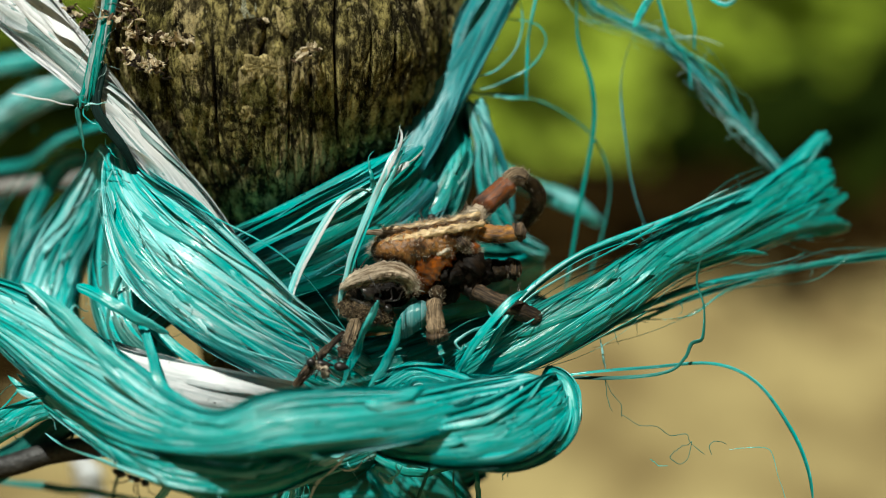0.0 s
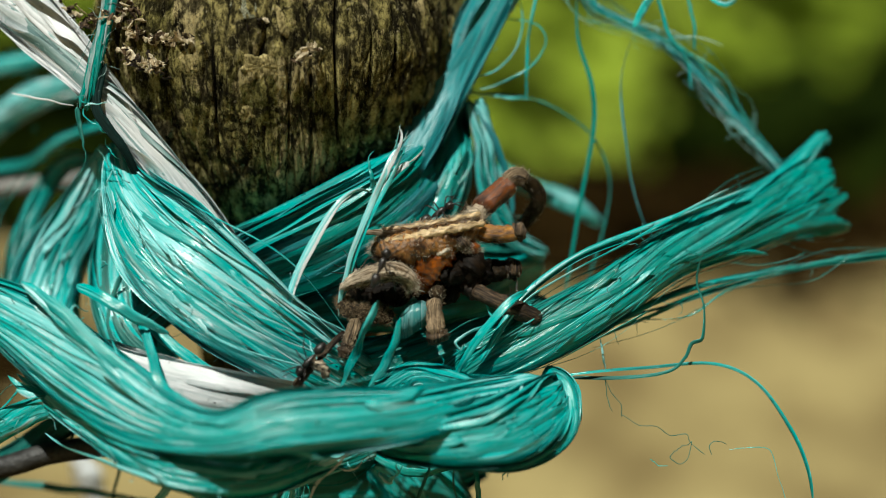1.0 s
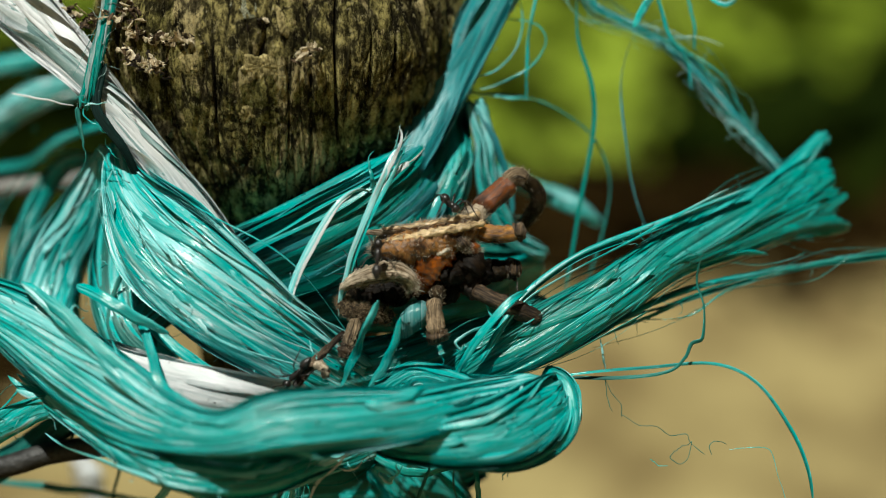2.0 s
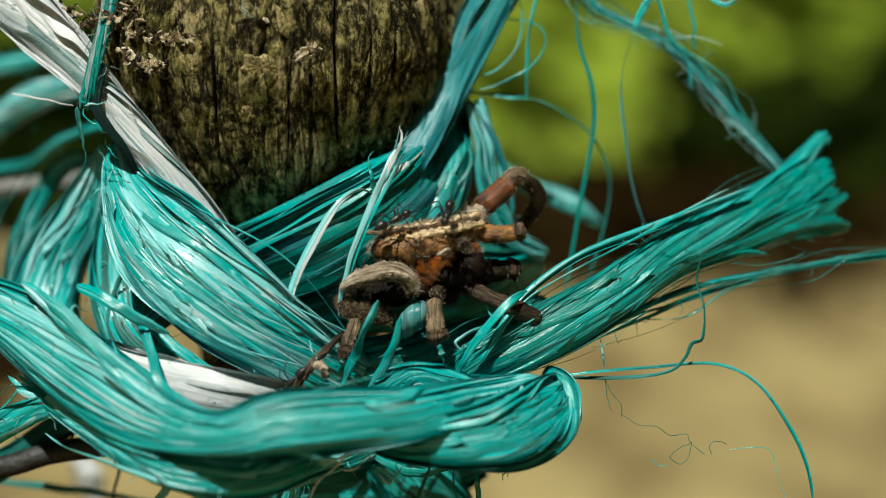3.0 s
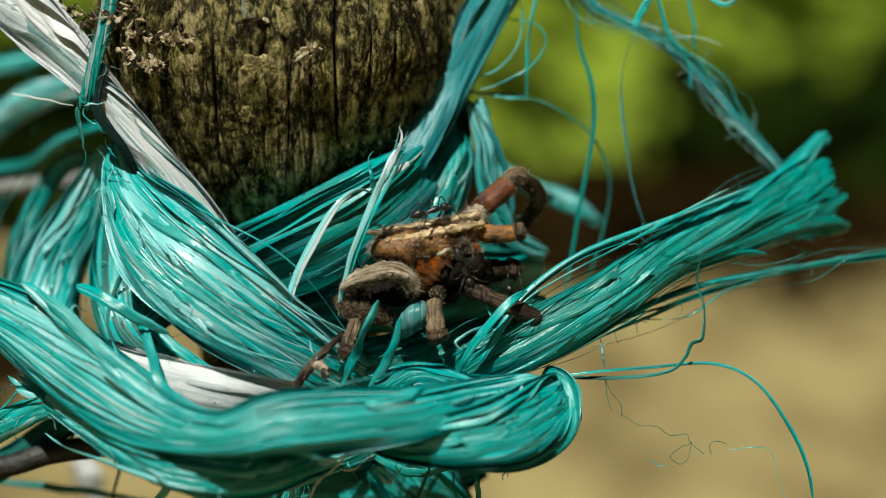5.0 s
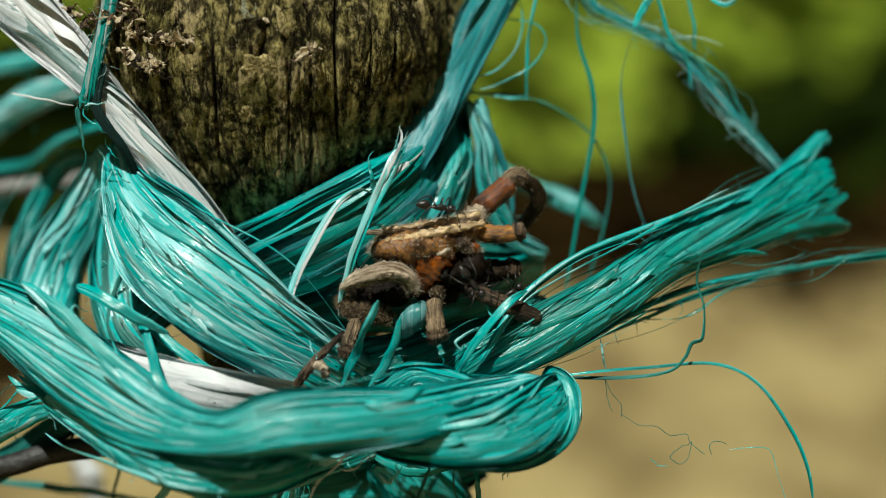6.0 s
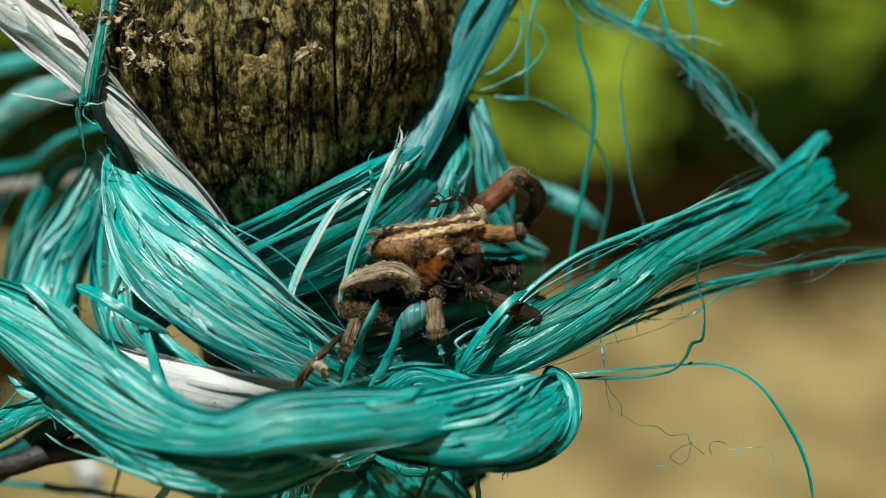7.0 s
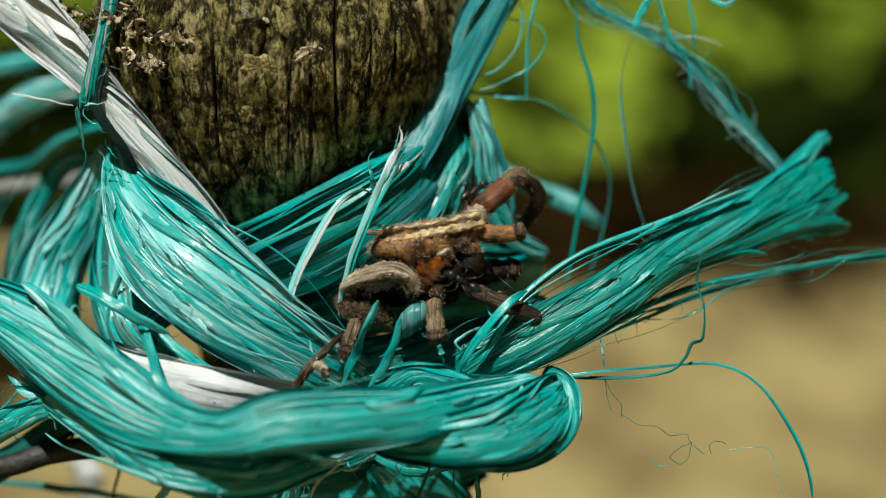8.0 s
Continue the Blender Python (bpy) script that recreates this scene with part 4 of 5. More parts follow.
single("film_strand", "short pale strand fork beside the post",
       [(-11.1, -8.6, 12.5, 0.5), (-8.1, -7.5, 15.7, 0.6), (-5.9, -6.8, 17.9, 0.5)], WHITE, 53, 0.3, tip=2)
single("film_strand", "small upright turquoise strand tip",
       [(-11.9, -2.8, 10.8, 0.6), (-12.4, -2.9, 13.9, 0.4), (-12.6, -2.0, 16.6, 0.2)], TEAL, 54, 0.3, tip=1)
single("film_strand", "upright turquoise film blade before the carcass",
       [(-17.5, -18.8, -19.0, 0.4), (-15.4, -20.1, -13.3, 0.8), (-13.1, -20.4, -7.6, 0.8), (-10.7, -18.8, -2.9, 0.5)], TEAL, 55, 0.5)
single("film_strand", "upright turquoise film blade before the carcass",
       [(-12.9, -18.9, -19.5, 0.6), (-9.7, -20.2, -13.8, 0.9), (-7.7, -19.9, -9.4, 0.8), (-7.4, -18.8, -5.9, 0.4)], TEAL, 56, 0.6)
single("film_strand", "fine turquoise film blade leaning over the loop",
       [(1.1, -18.8, -19.0, 0.4), (5.3, -19.2, -10.6, 0.7), (10.1, -17.3, -4.7, 0.8), (14.4, -14.5, -2.7, 0.5)], TEAL, 57, 0.4)
single("film_strand", "curled thin turquoise strand beside a spider leg",
       [(7.3, -13.5, -9.2, 0.3), (4.4, -15.8, -9.9, 0.3), (2.0, -17.2, -10.9, 0.3), (3.0, -17.6, -12.3, 0.2), (3.4, -17.4, -11.3, 0.1)], TEAL_PALE, 58, 0.8)
single("film_strand", "long turquoise film strand arching out sideways",
       [(16.1, -14.6, -18.9, 0.30), (23.9, -14.2, -17.8, 0.30), (35.8, -12.1, -17.8, 0.30), (47.3, -11.0, -17.5, 0.30), (54.5, -12.9, -20.4, 0.30), (59.9, -17.2, -27.0, 0.38), (62.4, -21.1, -32.6, 0.38), (63.3, -24.1, -38.6, 0.30)], TEAL, 60, 0.7)
single("film_strand", "grimy speckled strand bent upward at its end",
       [(21.1, -13.5, -18.9, 0.4), (29.9, -13.5, -18.9, 0.4), (38.7, -13.2, -18.0, 0.3), (41.8, -12.5, -15.8, 0.3), (43.0, -11.8, -13.5, 0.4), (45.0, -11.4, -12.4, 0.4), (45.3, -8.9, -7.8, 0.3), (44.2, -6.5, -4.0, 0.4), (44.8, -5.3, -0.2, 0.4), (45.4, -5.0, 0.9, 0.2)], DIRTY_SHADE, 61, 1.2)
single("film_strand", "long turquoise strand hanging through the air",
       [(24.5, 24.9, 41.1, 0.26), (25.0, 22.9, 33.1, 0.32), (27.5, 20.9, 25.0, 0.45), (28.0, 19.2, 18.0, 0.45), (26.2, 16.8, 9.0, 0.38), (24.3, 14.3, -2.3, 0.38), (22.7, 12.1, -12.7, 0.32)], GREEN, 62, 0.7)
single("film_strand", "thin turquoise strand hanging through the air",
       [(35.3, 21.9, 35.4, 0.18), (32.9, 19.9, 27.4, 0.18), (32.9, 17.6, 20.5, 0.24), (34.2, 15.0, 10.5, 0.24), (35.9, 12.7, 3.6, 0.18), (39.1, 11.4, -2.5, 0.12)], BLUE, 63, 0.8)
single("film_strand", "thin turquoise strand curving down beside the carcass",
       [(4.3, 24.8, 22.6, 0.18), (15.4, 25.0, 21.8, 0.18), (22.9, 24.6, 18.8, 0.18), (28.8, 23.5, 13.7, 0.23), (31.3, 21.8, 6.5, 0.23), (30.3, 19.7, -1.8, 0.23), (27.3, 16.9, -12.2, 0.17)], GREEN, 64, 0.8)
single("film_strand", "short straight turquoise strand hanging beside the post",
       [(17.2, 24.1, 42.2, 0.30), (15.9, 21.6, 34.4, 0.30), (15.3, 19.7, 28.5, 0.30), (15.1, 18.3, 22.5, 0.18)], TEAL, 65, 0.8)
single("film_strand", "thin looping turquoise strand beside the post",
       [(3.2, 17.2, 24.4, 0.16), (9.9, 17.6, 25.8, 0.16), (16.0, 18.7, 28.9, 0.22), (18.8, 20.6, 33.0, 0.16), (17.1, 21.6, 36.0, 0.16), (11.9, 21.9, 37.0, 0.16), (6.8, 21.7, 36.5, 0.11)], TEAL, 66, 0.9)
single("film_strand", "thin looping turquoise strand beside the post",
       [(3.7, 17.4, 26.9, 0.11), (8.9, 17.8, 28.0, 0.16), (13.0, 19.0, 31.7, 0.16), (14.5, 21.1, 36.6, 0.16), (13.4, 23.0, 42.5, 0.11)], TEAL_PALE, 67, 0.9)
single("film_strand", "thin turquoise strand crossing sideways beside the post",
       [(2.7, 20.3, 23.6, 0.3), (9.0, 20.2, 23.3, 0.3), (15.7, 19.9, 22.5, 0.3)], TEAL_PALE, 68, 0.4)
single("film_strand", "thin pale strand hanging in the air",
       [(38.9, 23.9, 41.3, 0.3), (41.5, 21.7, 34.4, 0.4), (44.7, 21.1, 29.3, 0.3), (45.8, 19.5, 24.3, 0.2)], TEAL, 69, 0.6)
single("film_strand", "thin pale strand hanging in the air",
       [(44.9, 25.9, 40.9, 0.3), (46.2, 24.3, 36.0, 0.3), (46.6, 23.7, 30.8, 0.2)], TEAL, 70, 0.6)
single("film_strand", "pale curled film scrap above the drooping bundle",
       [(34.3, 18.0, 36.1, 0.5), (36.3, 19.1, 39.5, 0.8), (38.4, 20.1, 42.4, 0.8)], TEAL_PALE, 71, 0.8)
single("film_strand", "small white film curl in the air",
       [(48.1, 19.8, 41.4, 0.4), (50.6, 19.3, 40.0, 0.5), (53.2, 19.7, 41.2, 0.4)], TEAL_PALE, 72, 0.8)
single("film_strand", "pale blurred film strand behind the carcass",
       [(13.5, 36.2, 1.3, 1.1), (19.8, 37.6, -0.9, 1.3), (26.7, 38.6, -4.1, 1.2), (31.9, 39.7, -7.4, 0.7)], TEAL_PALE, 73, 0.4)
single("film_strand", "turquoise film strand behind the post edge",
       [(6.2, 16.9, 21.7, 0.41), (9.5, 15.0, 15.9, 0.62), (12.0, 13.7, 8.7, 0.62), (12.9, 12.8, 2.5, 0.42)], BLUE, 74, 0.4)
single("film_strand", "short turquoise blade across the bundle",
       [(-61.8, -15.3, -1.7, 0.9), (-56.4, -18.8, -2.7, 1.1), (-51.1, -20.6, -5.1, 1.0), (-45.6, -20.5, -8.1, 0.6)], TEAL, 75, 0.4)
single("film_strand", "turquoise film blade at the loop's start",
       [(-70.3, -16.9, -0.4, 0.9), (-65.6, -20.0, -3.3, 1.0), (-59.8, -24.5, -7.5, 0.9), (-54.7, -27.8, -11.2, 0.5)], TEAL_PALE, 76, 0.4)
single("film_strand", "turquoise film strip slanting over the white wrap",
       [(-50.8, -17.1, -7.4, 0.8), (-47.7, -26.6, -10.7, 0.9), (-44.1, -32.0, -14.4, 1.0), (-39.5, -36.2, -17.5, 0.8)], TEAL, 77, 0.4)
single("film_strand", "turquoise film strip crossing the white wrap",
       [(-48.3, -15.7, -9.4, 0.8), (-42.8, -19.0, -13.2, 1.0), (-36.6, -20.2, -16.9, 1.1), (-28.7, -19.1, -19.9, 0.8)], TEAL, 78, 0.4)
single("film_strand", "pale film strip hanging below the loop",
       [(-48.2, -30.1, -34.5, 0.7), (-44.2, -30.8, -30.1, 0.8), (-40.3, -30.7, -26.5, 0.7), (-37.0, -30.2, -24.9, 0.4)], TEAL_PALE, 79, 0.4, tip=3)
single("film_strand", "thin white fibre hanging below the loop",
       [(-22.6, -28.3, -35.4, 0.2), (-21.1, -28.2, -31.8, 0.3), (-18.2, -28.4, -29.2, 0.2), (-15.4, -27.5, -26.3, 0.2)], WHITE, 80, 0.9)
single("film_strand", "fine pale fibre stretched past the cord",
       [(-76.4, 8.6, 26.3, 0.2), (-70.9, 6.3, 25.7, 0.2), (-64.3, 2.9, 25.2, 0.1)], WHITE, 81, 0.3)
single("film_strand", "hanging green fibre below the cord",
       [(-63.1, -0.1, 25.7, 0.5), (-62.4, -1.1, 22.5, 0.4), (-61.5, -2.5, 18.1, 0.1)], DIRTY_SHADE, 82, 0.5, tip=1)
single("film_strand", "broad turquoise film blade at the frayed start of the loop",
       [(-70.6, -16.5, -0.3, 0.57), (-64.1, -20.7, -3.5, 1.12), (-55.4, -26.3, -9.3, 1.20), (-44.8, -33.5, -15.3, 0.64)], SMOOTH, 170, 0.3)
single("film_strand", "broad turquoise film blade at the frayed start of the loop",
       [(-77.2, -14.2, -6.2, 0.96), (-68.5, -19.3, -8.8, 1.23), (-60.1, -24.7, -12.5, 1.21), (-50.3, -31.2, -16.4, 0.55)], TEAL_PALE, 171, 0.3)
single("film_strand", "broad turquoise film blade at the frayed start of the loop",
       [(-76.5, -14.1, -9.0, 0.87), (-67.8, -19.7, -13.5, 1.14), (-60.5, -24.0, -17.0, 1.13), (-51.7, -29.6, -19.6, 0.55)], SMOOTH, 172, 0.3)
single("film_strand", "broad turquoise film blade at the frayed start of the loop",
       [(-68.4, -18.2, -3.9, 0.38), (-60.9, -23.7, -7.9, 0.65), (-52.2, -29.4, -12.4, 0.37)], ICE, 173, 0.3)
single("film_strand", "broad turquoise film blade at the frayed start of the loop",
       [(-72.2, -19.4, -18.8, 0.48), (-65.9, -21.9, -20.2, 0.76), (-57.8, -25.1, -21.9, 0.75), (-49.2, -29.1, -22.9, 0.37)], ICE, 174, 0.3)
single("film_strand", "broad turquoise film blade at the frayed start of the loop",
       [(-73.9, -17.7, -16.8, 0.19), (-71.5, -18.3, -18.8, 0.67), (-66.9, -19.8, -20.0, 0.77), (-61.2, -22.3, -21.4, 0.48)], TEAL, 175, 0.3)
single("film_strand", "broad turquoise film blade at the frayed start of the loop",
       [(-72.7, -16.7, -17.0, 0.19), (-69.5, -17.9, -19.2, 0.58), (-64.5, -20.0, -20.8, 0.57)], TEAL_PALE, 176, 0.3)
single("film_strand", "deep green film strip sagging under the loop",
       [(-13.5, -18.9, -30.3, 0.39), (-8.1, -20.7, -32.6, 0.77), (-3.3, -21.0, -33.6, 0.77), (2.0, -18.8, -33.3, 0.39)], GREEN, 180, 0.5)
single("film_strand", "grimy film strip hanging under the bight",
       [(-1.3, -23.0, -29.9, 0.19), (-3.1, -24.1, -33.3, 0.29), (-4.7, -25.4, -37.4, 0.29)], DIRTY_SHADE, 181, 0.5)
# Small pale piece added in place of a bright glint.
single("film_strand", "pale film piece added as a glint under the loop",
       [(-10.8, -22.8, -32.5, 0.38), (-9.4, -24.1, -33.3, 0.67), (-7.7, -22.9, -32.9, 0.38)], ICE, 182, 0.5)
single("film_strand", "thin dark fibre hanging under the bight",
       [(2.0, -18.8, -33.3, 0.19), (1.9, -19.8, -36.3, 0.19), (3.1, -20.3, -41.1, 0.15)], DIRTY_SHADE, 183, 0.5)
single("film_strand", "deep green film strip hanging under the bight",
       [(5.7, -19.8, -33.1, 0.29), (6.0, -20.8, -36.0, 0.49), (6.2, -21.1, -40.2, 0.49)], GREEN, 184, 0.5)
single("film_strand", "fine white fibre curled under the loop",
       [(-21.5, -24.5, -28.2, 0.10), (-18.4, -25.7, -30.2, 0.15), (-15.1, -26.3, -30.3, 0.15), (-13.2, -25.2, -28.8, 0.09)], WHITE, 185, 0.5)
single("film_strand", "fine white fibre curled under the loop",
       [(-31.1, -28.3, -36.5, 0.11), (-30.5, -27.2, -33.1, 0.17), (-29.1, -25.6, -31.4, 0.15), (-27.1, -23.9, -29.4, 0.11)], WHITE, 186, 0.5)
single("film_strand", "pale film strip drawn under the loop",
       [(-39.4, -25.5, -37.7, 0.29), (-34.2, -25.4, -34.0, 0.57), (-29.9, -24.6, -31.8, 0.67), (-25.5, -23.0, -29.9, 0.29)], TEAL_PALE, 187, 0.5)
single("film_strand", "turquoise film strip hanging below the knot",
       [(-26.5, -22.1, -30.6, 0.29), (-26.1, -23.2, -33.8, 0.48), (-27.4, -23.8, -38.8, 0.48)], TEAL, 188, 0.5)
single("film_strand", "thin curled pale film strand beside a spider leg",
       [(7.3, -13.0, -5.8, 0.19), (8.8, -13.6, -7.6, 0.24), (11.7, -13.3, -6.5, 0.29), (15.6, -12.1, -6.1, 0.19)], TEAL_PALE, 189, 0.5)
single("film_strand", "faint pale film strand hanging behind the tail",
       [(27.1, -10.1, -12.9, 0.10), (27.9, -11.1, -15.9, 0.25), (28.3, -10.9, -18.6, 0.10)], TEAL_PALE, 191, 0.5)
single("film_scrap", "pale crumpled film scrap hanging under the wire",
       [(-82.0, 62.4, -67.0, 1.5), (-80.7, 60.8, -71.8, 3.3), (-80.1, 59.5, -75.7, 3.6), (-78.8, 58.0, -80.3, 1.8)], WHITE, 131, 0.6, crease=0.2)
single("film_strand", "dull green strand trailing under the wire",
       [(-87.0, 9.1, -49.7, 0.6), (-75.7, 6.9, -49.8, 0.8), (-64.5, 4.8, -50.0, 0.7), (-53.2, 0.6, -50.0, 0.6)], DIRTY_SHADE, 132, 0.5)
single("film_strand", "thin brown strand hanging below the knot",
       [(-57.7, -3.5, -36.6, 0.3), (-59.2, -3.2, -42.3, 0.4), (-60.8, -3.0, -48.2, 0.3), (-60.7, -4.8, -60.0, 0.3), (-60.9, -5.8, -76.1, 0.3)], DIRTY_SHADE, 133, 0.5)
for seed, path in enumerate((
        [(27.8, -13.3, -19.4, 0.10), (28.4, -14.1, -22.0, 0.16), (29.4, -15.0, -24.6, 0.10)],
        [(28.0, -13.3, -19.4, 0.10), (29.5, -14.1, -22.0, 0.16), (30.7, -14.6, -23.5, 0.16), (30.9, -15.3, -25.6, 0.10)],
        [(30.7, -15.2, -25.3, 0.10), (33.8, -15.8, -27.1, 0.16), (36.8, -15.8, -27.3, 0.16), (39.2, -16.3, -28.7, 0.16), (42.1, -16.2, -28.4, 0.16), (43.0, -16.6, -29.7, 0.16), (45.7, -17.2, -31.6, 0.10)],
        [(43.0, -16.6, -29.7, 0.10), (41.4, -16.8, -30.4, 0.16), (40.1, -17.2, -31.4, 0.10)],
        [(42.9, -16.5, -29.5, 0.10), (42.4, -17.4, -32.3, 0.16), (41.2, -17.8, -33.5, 0.16), (39.3, -17.5, -32.4, 0.16), (40.1, -17.0, -31.1, 0.10)],
        [(35.8, -17.5, -32.4, 0.10), (36.9, -17.8, -33.4, 0.16), (38.9, -17.9, -33.8, 0.10)],
        [(46.4, -17.3, -31.9, 0.10), (46.0, -16.9, -30.5, 0.16), (47.1, -16.6, -29.7, 0.16), (49.1, -16.7, -30.0, 0.10)],
        [(49.5, -17.0, -30.9, 0.10), (54.3, -16.9, -30.6, 0.16), (56.5, -17.0, -30.9, 0.16), (57.3, -17.5, -32.4, 0.16), (57.9, -18.4, -35.2, 0.16), (59.4, -19.7, -39.3, 0.10)])):
    single("loose_fibre", "fine curled brown-green fibre hanging in the air", [(*q[:3], 0.4 * q[3]) for q in path], TEAL_PALE if seed in (5, 7) else DIRTY_SHADE, 90 + seed, 0.4, curl=1.5)

wisps = np.random.default_rng(77)
for k, spot in enumerate(((-14.0, -14.2, -17.8), (-21.3, -18.0, -10.1), (-8.1, -15.7, -16.1), (3.5, -14.6, -12.4), (9.3, -13.3, -11.9), (15.1, -12.1, -8.2), (22.1, -11.1, -14.8), (30.7, -9.4, -3.0),
                          (-30.8, -15.1, -1.0), (-40.4, -13.3, 4.4), (-45.4, -19.4, -1.5), (-51.0, -11.7, 5.9), (-58.3, -10.7, -0.5), (-62.3, -20.6, -5.1), (-25.1, -24.5, -30.0), (-15.4, -27.7, -26.9), (-8.0, -24.3, -29.5), (11.0, -25.2, -32.3), (18.9, -19.9, -29.0), (-60.8, -3.9, 26.8), (-61.2, -4.0, 26.4), (-60.0, -3.8, 27.1), (-56.4, -5.3, 16.0), (-55.0, -4.7, 17.9))):
    at, go = np.array(spot, float), unit(wisps.normal(size=3) + TOWARD * 0.4)
    pts = [(*at, 0.16)]
    for m in range(5):
        go = unit(go + wisps.normal(size=3) * 0.6)
        at = at + go * (0.8 + 0.9 * wisps.random())
        pts.append((*at, 0.16 - 0.025 * m))
    single("loose_fibre", "fine curled turquoise fibre sticking out of the twine", pts, (TEAL_PALE, ICE, TEAL)[k % 3], 300 + k, 1.2, curl=1.5)

# ---- grey wires fixed to the post ----
def wire(path, label, seed, mat=None):
    v, f = tube(path, 14, 30, rough=0.08, seed=seed)
    base = np.array(path[0][:3])
    ob = mesh_object("wire", v - base, f, mat or WIRE)
    ob.location = KNOT + Vector(base) * 0.001
    tagged(ob, label, "wire")


wire([(-126.2, 49.1, -4.2, 1.9), (-90.5, 46.6, -2.3, 2.0), (-70.8, 44.4, 0.7, 1.9), (-54.4, 39.0, 3.4, 1.9)], "thick grey weathered wire running to the post", 1)
wire([(-110.6, -8.5, -45.4, 1.9), (-79.2, -9.2, -38.1, 2.0), (-70.1, -8.4, -35.7, 2.0), (-58.2, -7.0, -34.6, 2.0), (-46.6, -3.2, -35.6, 2.1)], "thick dark grey wire running to the post", 2, WIRE_DARK)


# ---- dead spider ----
def bristles(pts, count, length, rng, lean=0.9, thick=0.022, upper=False, tangle=0.5):
    """Short tapered hairs standing on a lofted body; upper keeps to the side turned to the sky."""
    c, total = spline(pts, 60)
    t, nn, ss = path_frames(c[:, :3])
    out = []
    while len(out) < 2.2 * count:
        k = int(rng.integers(1, 59))
        a = rng.random() * 2 * np.pi
        d = ss[k] * np.cos(a) + nn[k] * np.sin(a)
        if upper and d[2] < 0.1:
            continue
        q = c[k, :3] + d * c[k, 3] * 0.92
        go = unit(d + t[k] * lean * rng.normal() + rng.normal(size=3) * tangle)
        l = length * (0.35 + 0.95 * rng.random())
        bend = unit(rng.normal(size=3)) * l * 0.22
        out.append(tube([(*q, thick), (*(q + go * l * 0.5 + bend * 0.6), thick * 0.8), (*(q + go * l + bend * 0.2), thick * 0.3)], 4, 5, ends=False))
    return out


def spider():
    base = np.array((-1.4, -2.4, -7.5))
    e = thing("dead_spider", base, "dry broken brown spider carcass lying on the twine", "spider")
    rng = np.random.default_rng(5)

    def limb(name, pts, mat, seed, rough=0.15, flat=1.0, label="", hair=0, long=0.8, hair_mat=None, upper=False, sides=18, tangle=0.5, out=TOWARD):
        rings = 9 * len(pts)
        v, f = tube(pts, sides, rings, flat, rough, seed, out=out)
        size = float(np.mean([q[3] for q in pts]))
        reach = float(np.linalg.norm(np.diff(np.array(pts)[:, :3], axis=0), axis=1).sum())
        u = np.stack([np.tile(np.abs(np.linspace(-3.14, 3.14, sides)) * size * 2 + seed * 7, rings), np.repeat(np.linspace(0, reach, rings) + seed * 13, sides)], 1)
        ob = mesh_object(name, v - base, f, mat, e, u, label=label)
        if hair:
            hv, hf, _ = joined(bristles(pts, hair, long, rng, upper=upper, tangle=tangle))
            tagged(mesh_object("bristles", hv - base, hf, hair_mat or HAIR, ob), kind="stuff")
        return ob

    def ragged(pts, seed):
        """A torn rim of skin round a broken limb end."""
        v, f = tube(pts, 14, 8, 1.0, 0.5, seed, ends=False)
        ob = mesh_object("torn_skin", v - base, f, RIND, e, np.stack([v[:, 0] * 2, v[:, 2]], 1))
        hv, hf, _ = joined(bristles(pts, 60, 0.45, rng, tangle=0.8))
        tagged(mesh_object("bristles", hv - base, hf, HAIR, ob), kind="stuff")

    limb("carapace", [(-12.0, -4.0, 0.6, 1.0), (-9.2, -5.4, 2.7, 2.4), (-3.3, -6.1, 3.7, 3.0), (2.5, -4.8, 4.6, 2.6), (6.7, -2.5, 5.3, 1.3)], RUST, 1, 0.3, label="brown hairy husk", hair=520, long=1.1, upper=True)
    limb("ridge", [(-10.5, -7.5, 6.0, 0.3), (-4.2, -8.2, 6.9, 0.45), (1.5, -7.9, 7.8, 0.45), (6.6, -5.7, 8.2, 0.5)], RIDGE, 20, 0.9, hair=420, long=0.8, tangle=0.9)
    limb("ridge", [(-10.0, -10.0, 4.8, 0.4), (-4.2, -10.7, 5.8, 0.7), (1.5, -10.3, 6.9, 0.8), (7.3, -8.1, 7.3, 0.5)], RIDGE, 21, 0.7, hair=280, long=0.5, tangle=0.9, hair_mat=WOOL)
    limb("thorax", [(-12.3, -7.7, 2.2, 0.8), (-9.7, -9.6, 2.9, 2.1), (-5.4, -9.5, 3.2, 2.9), (-0.8, -9.1, 4.3, 2.7), (3.5, -7.8, 5.1, 1.7), (6.4, -6.6, 5.5, 0.9)], RUST, 35, 0.35, label="rusty brown flank of the husk", hair=420, long=0.8, tangle=0.8)
    for k, pts in enumerate(([(-11.3, -6.4, 3.0, 0.7), (-10.1, -8.8, 2.1, 1.1), (-9.3, -8.2, 0.5, 0.6)], [(-1.3, -10.2, 4.2, 0.9), (0.0, -11.5, 3.4, 1.0), (1.0, -10.8, 2.4, 0.6)], [(2.3, -8.9, 5.0, 0.9), (3.5, -10.2, 4.2, 1.0), (4.2, -9.6, 2.8, 0.6)])):
        limb("coxa", pts, (HUSK, RUST, RIND)[k], 60 + k, 0.45, hair=140, long=0.9, tangle=0.8)
    limb("twig", [(-14.1, -5.8, 4.9, 0.4), (-11.1, -6.7, 5.2, 0.5), (-7.7, -6.8, 5.1, 0.4)], HUSK, 22, 0.3)
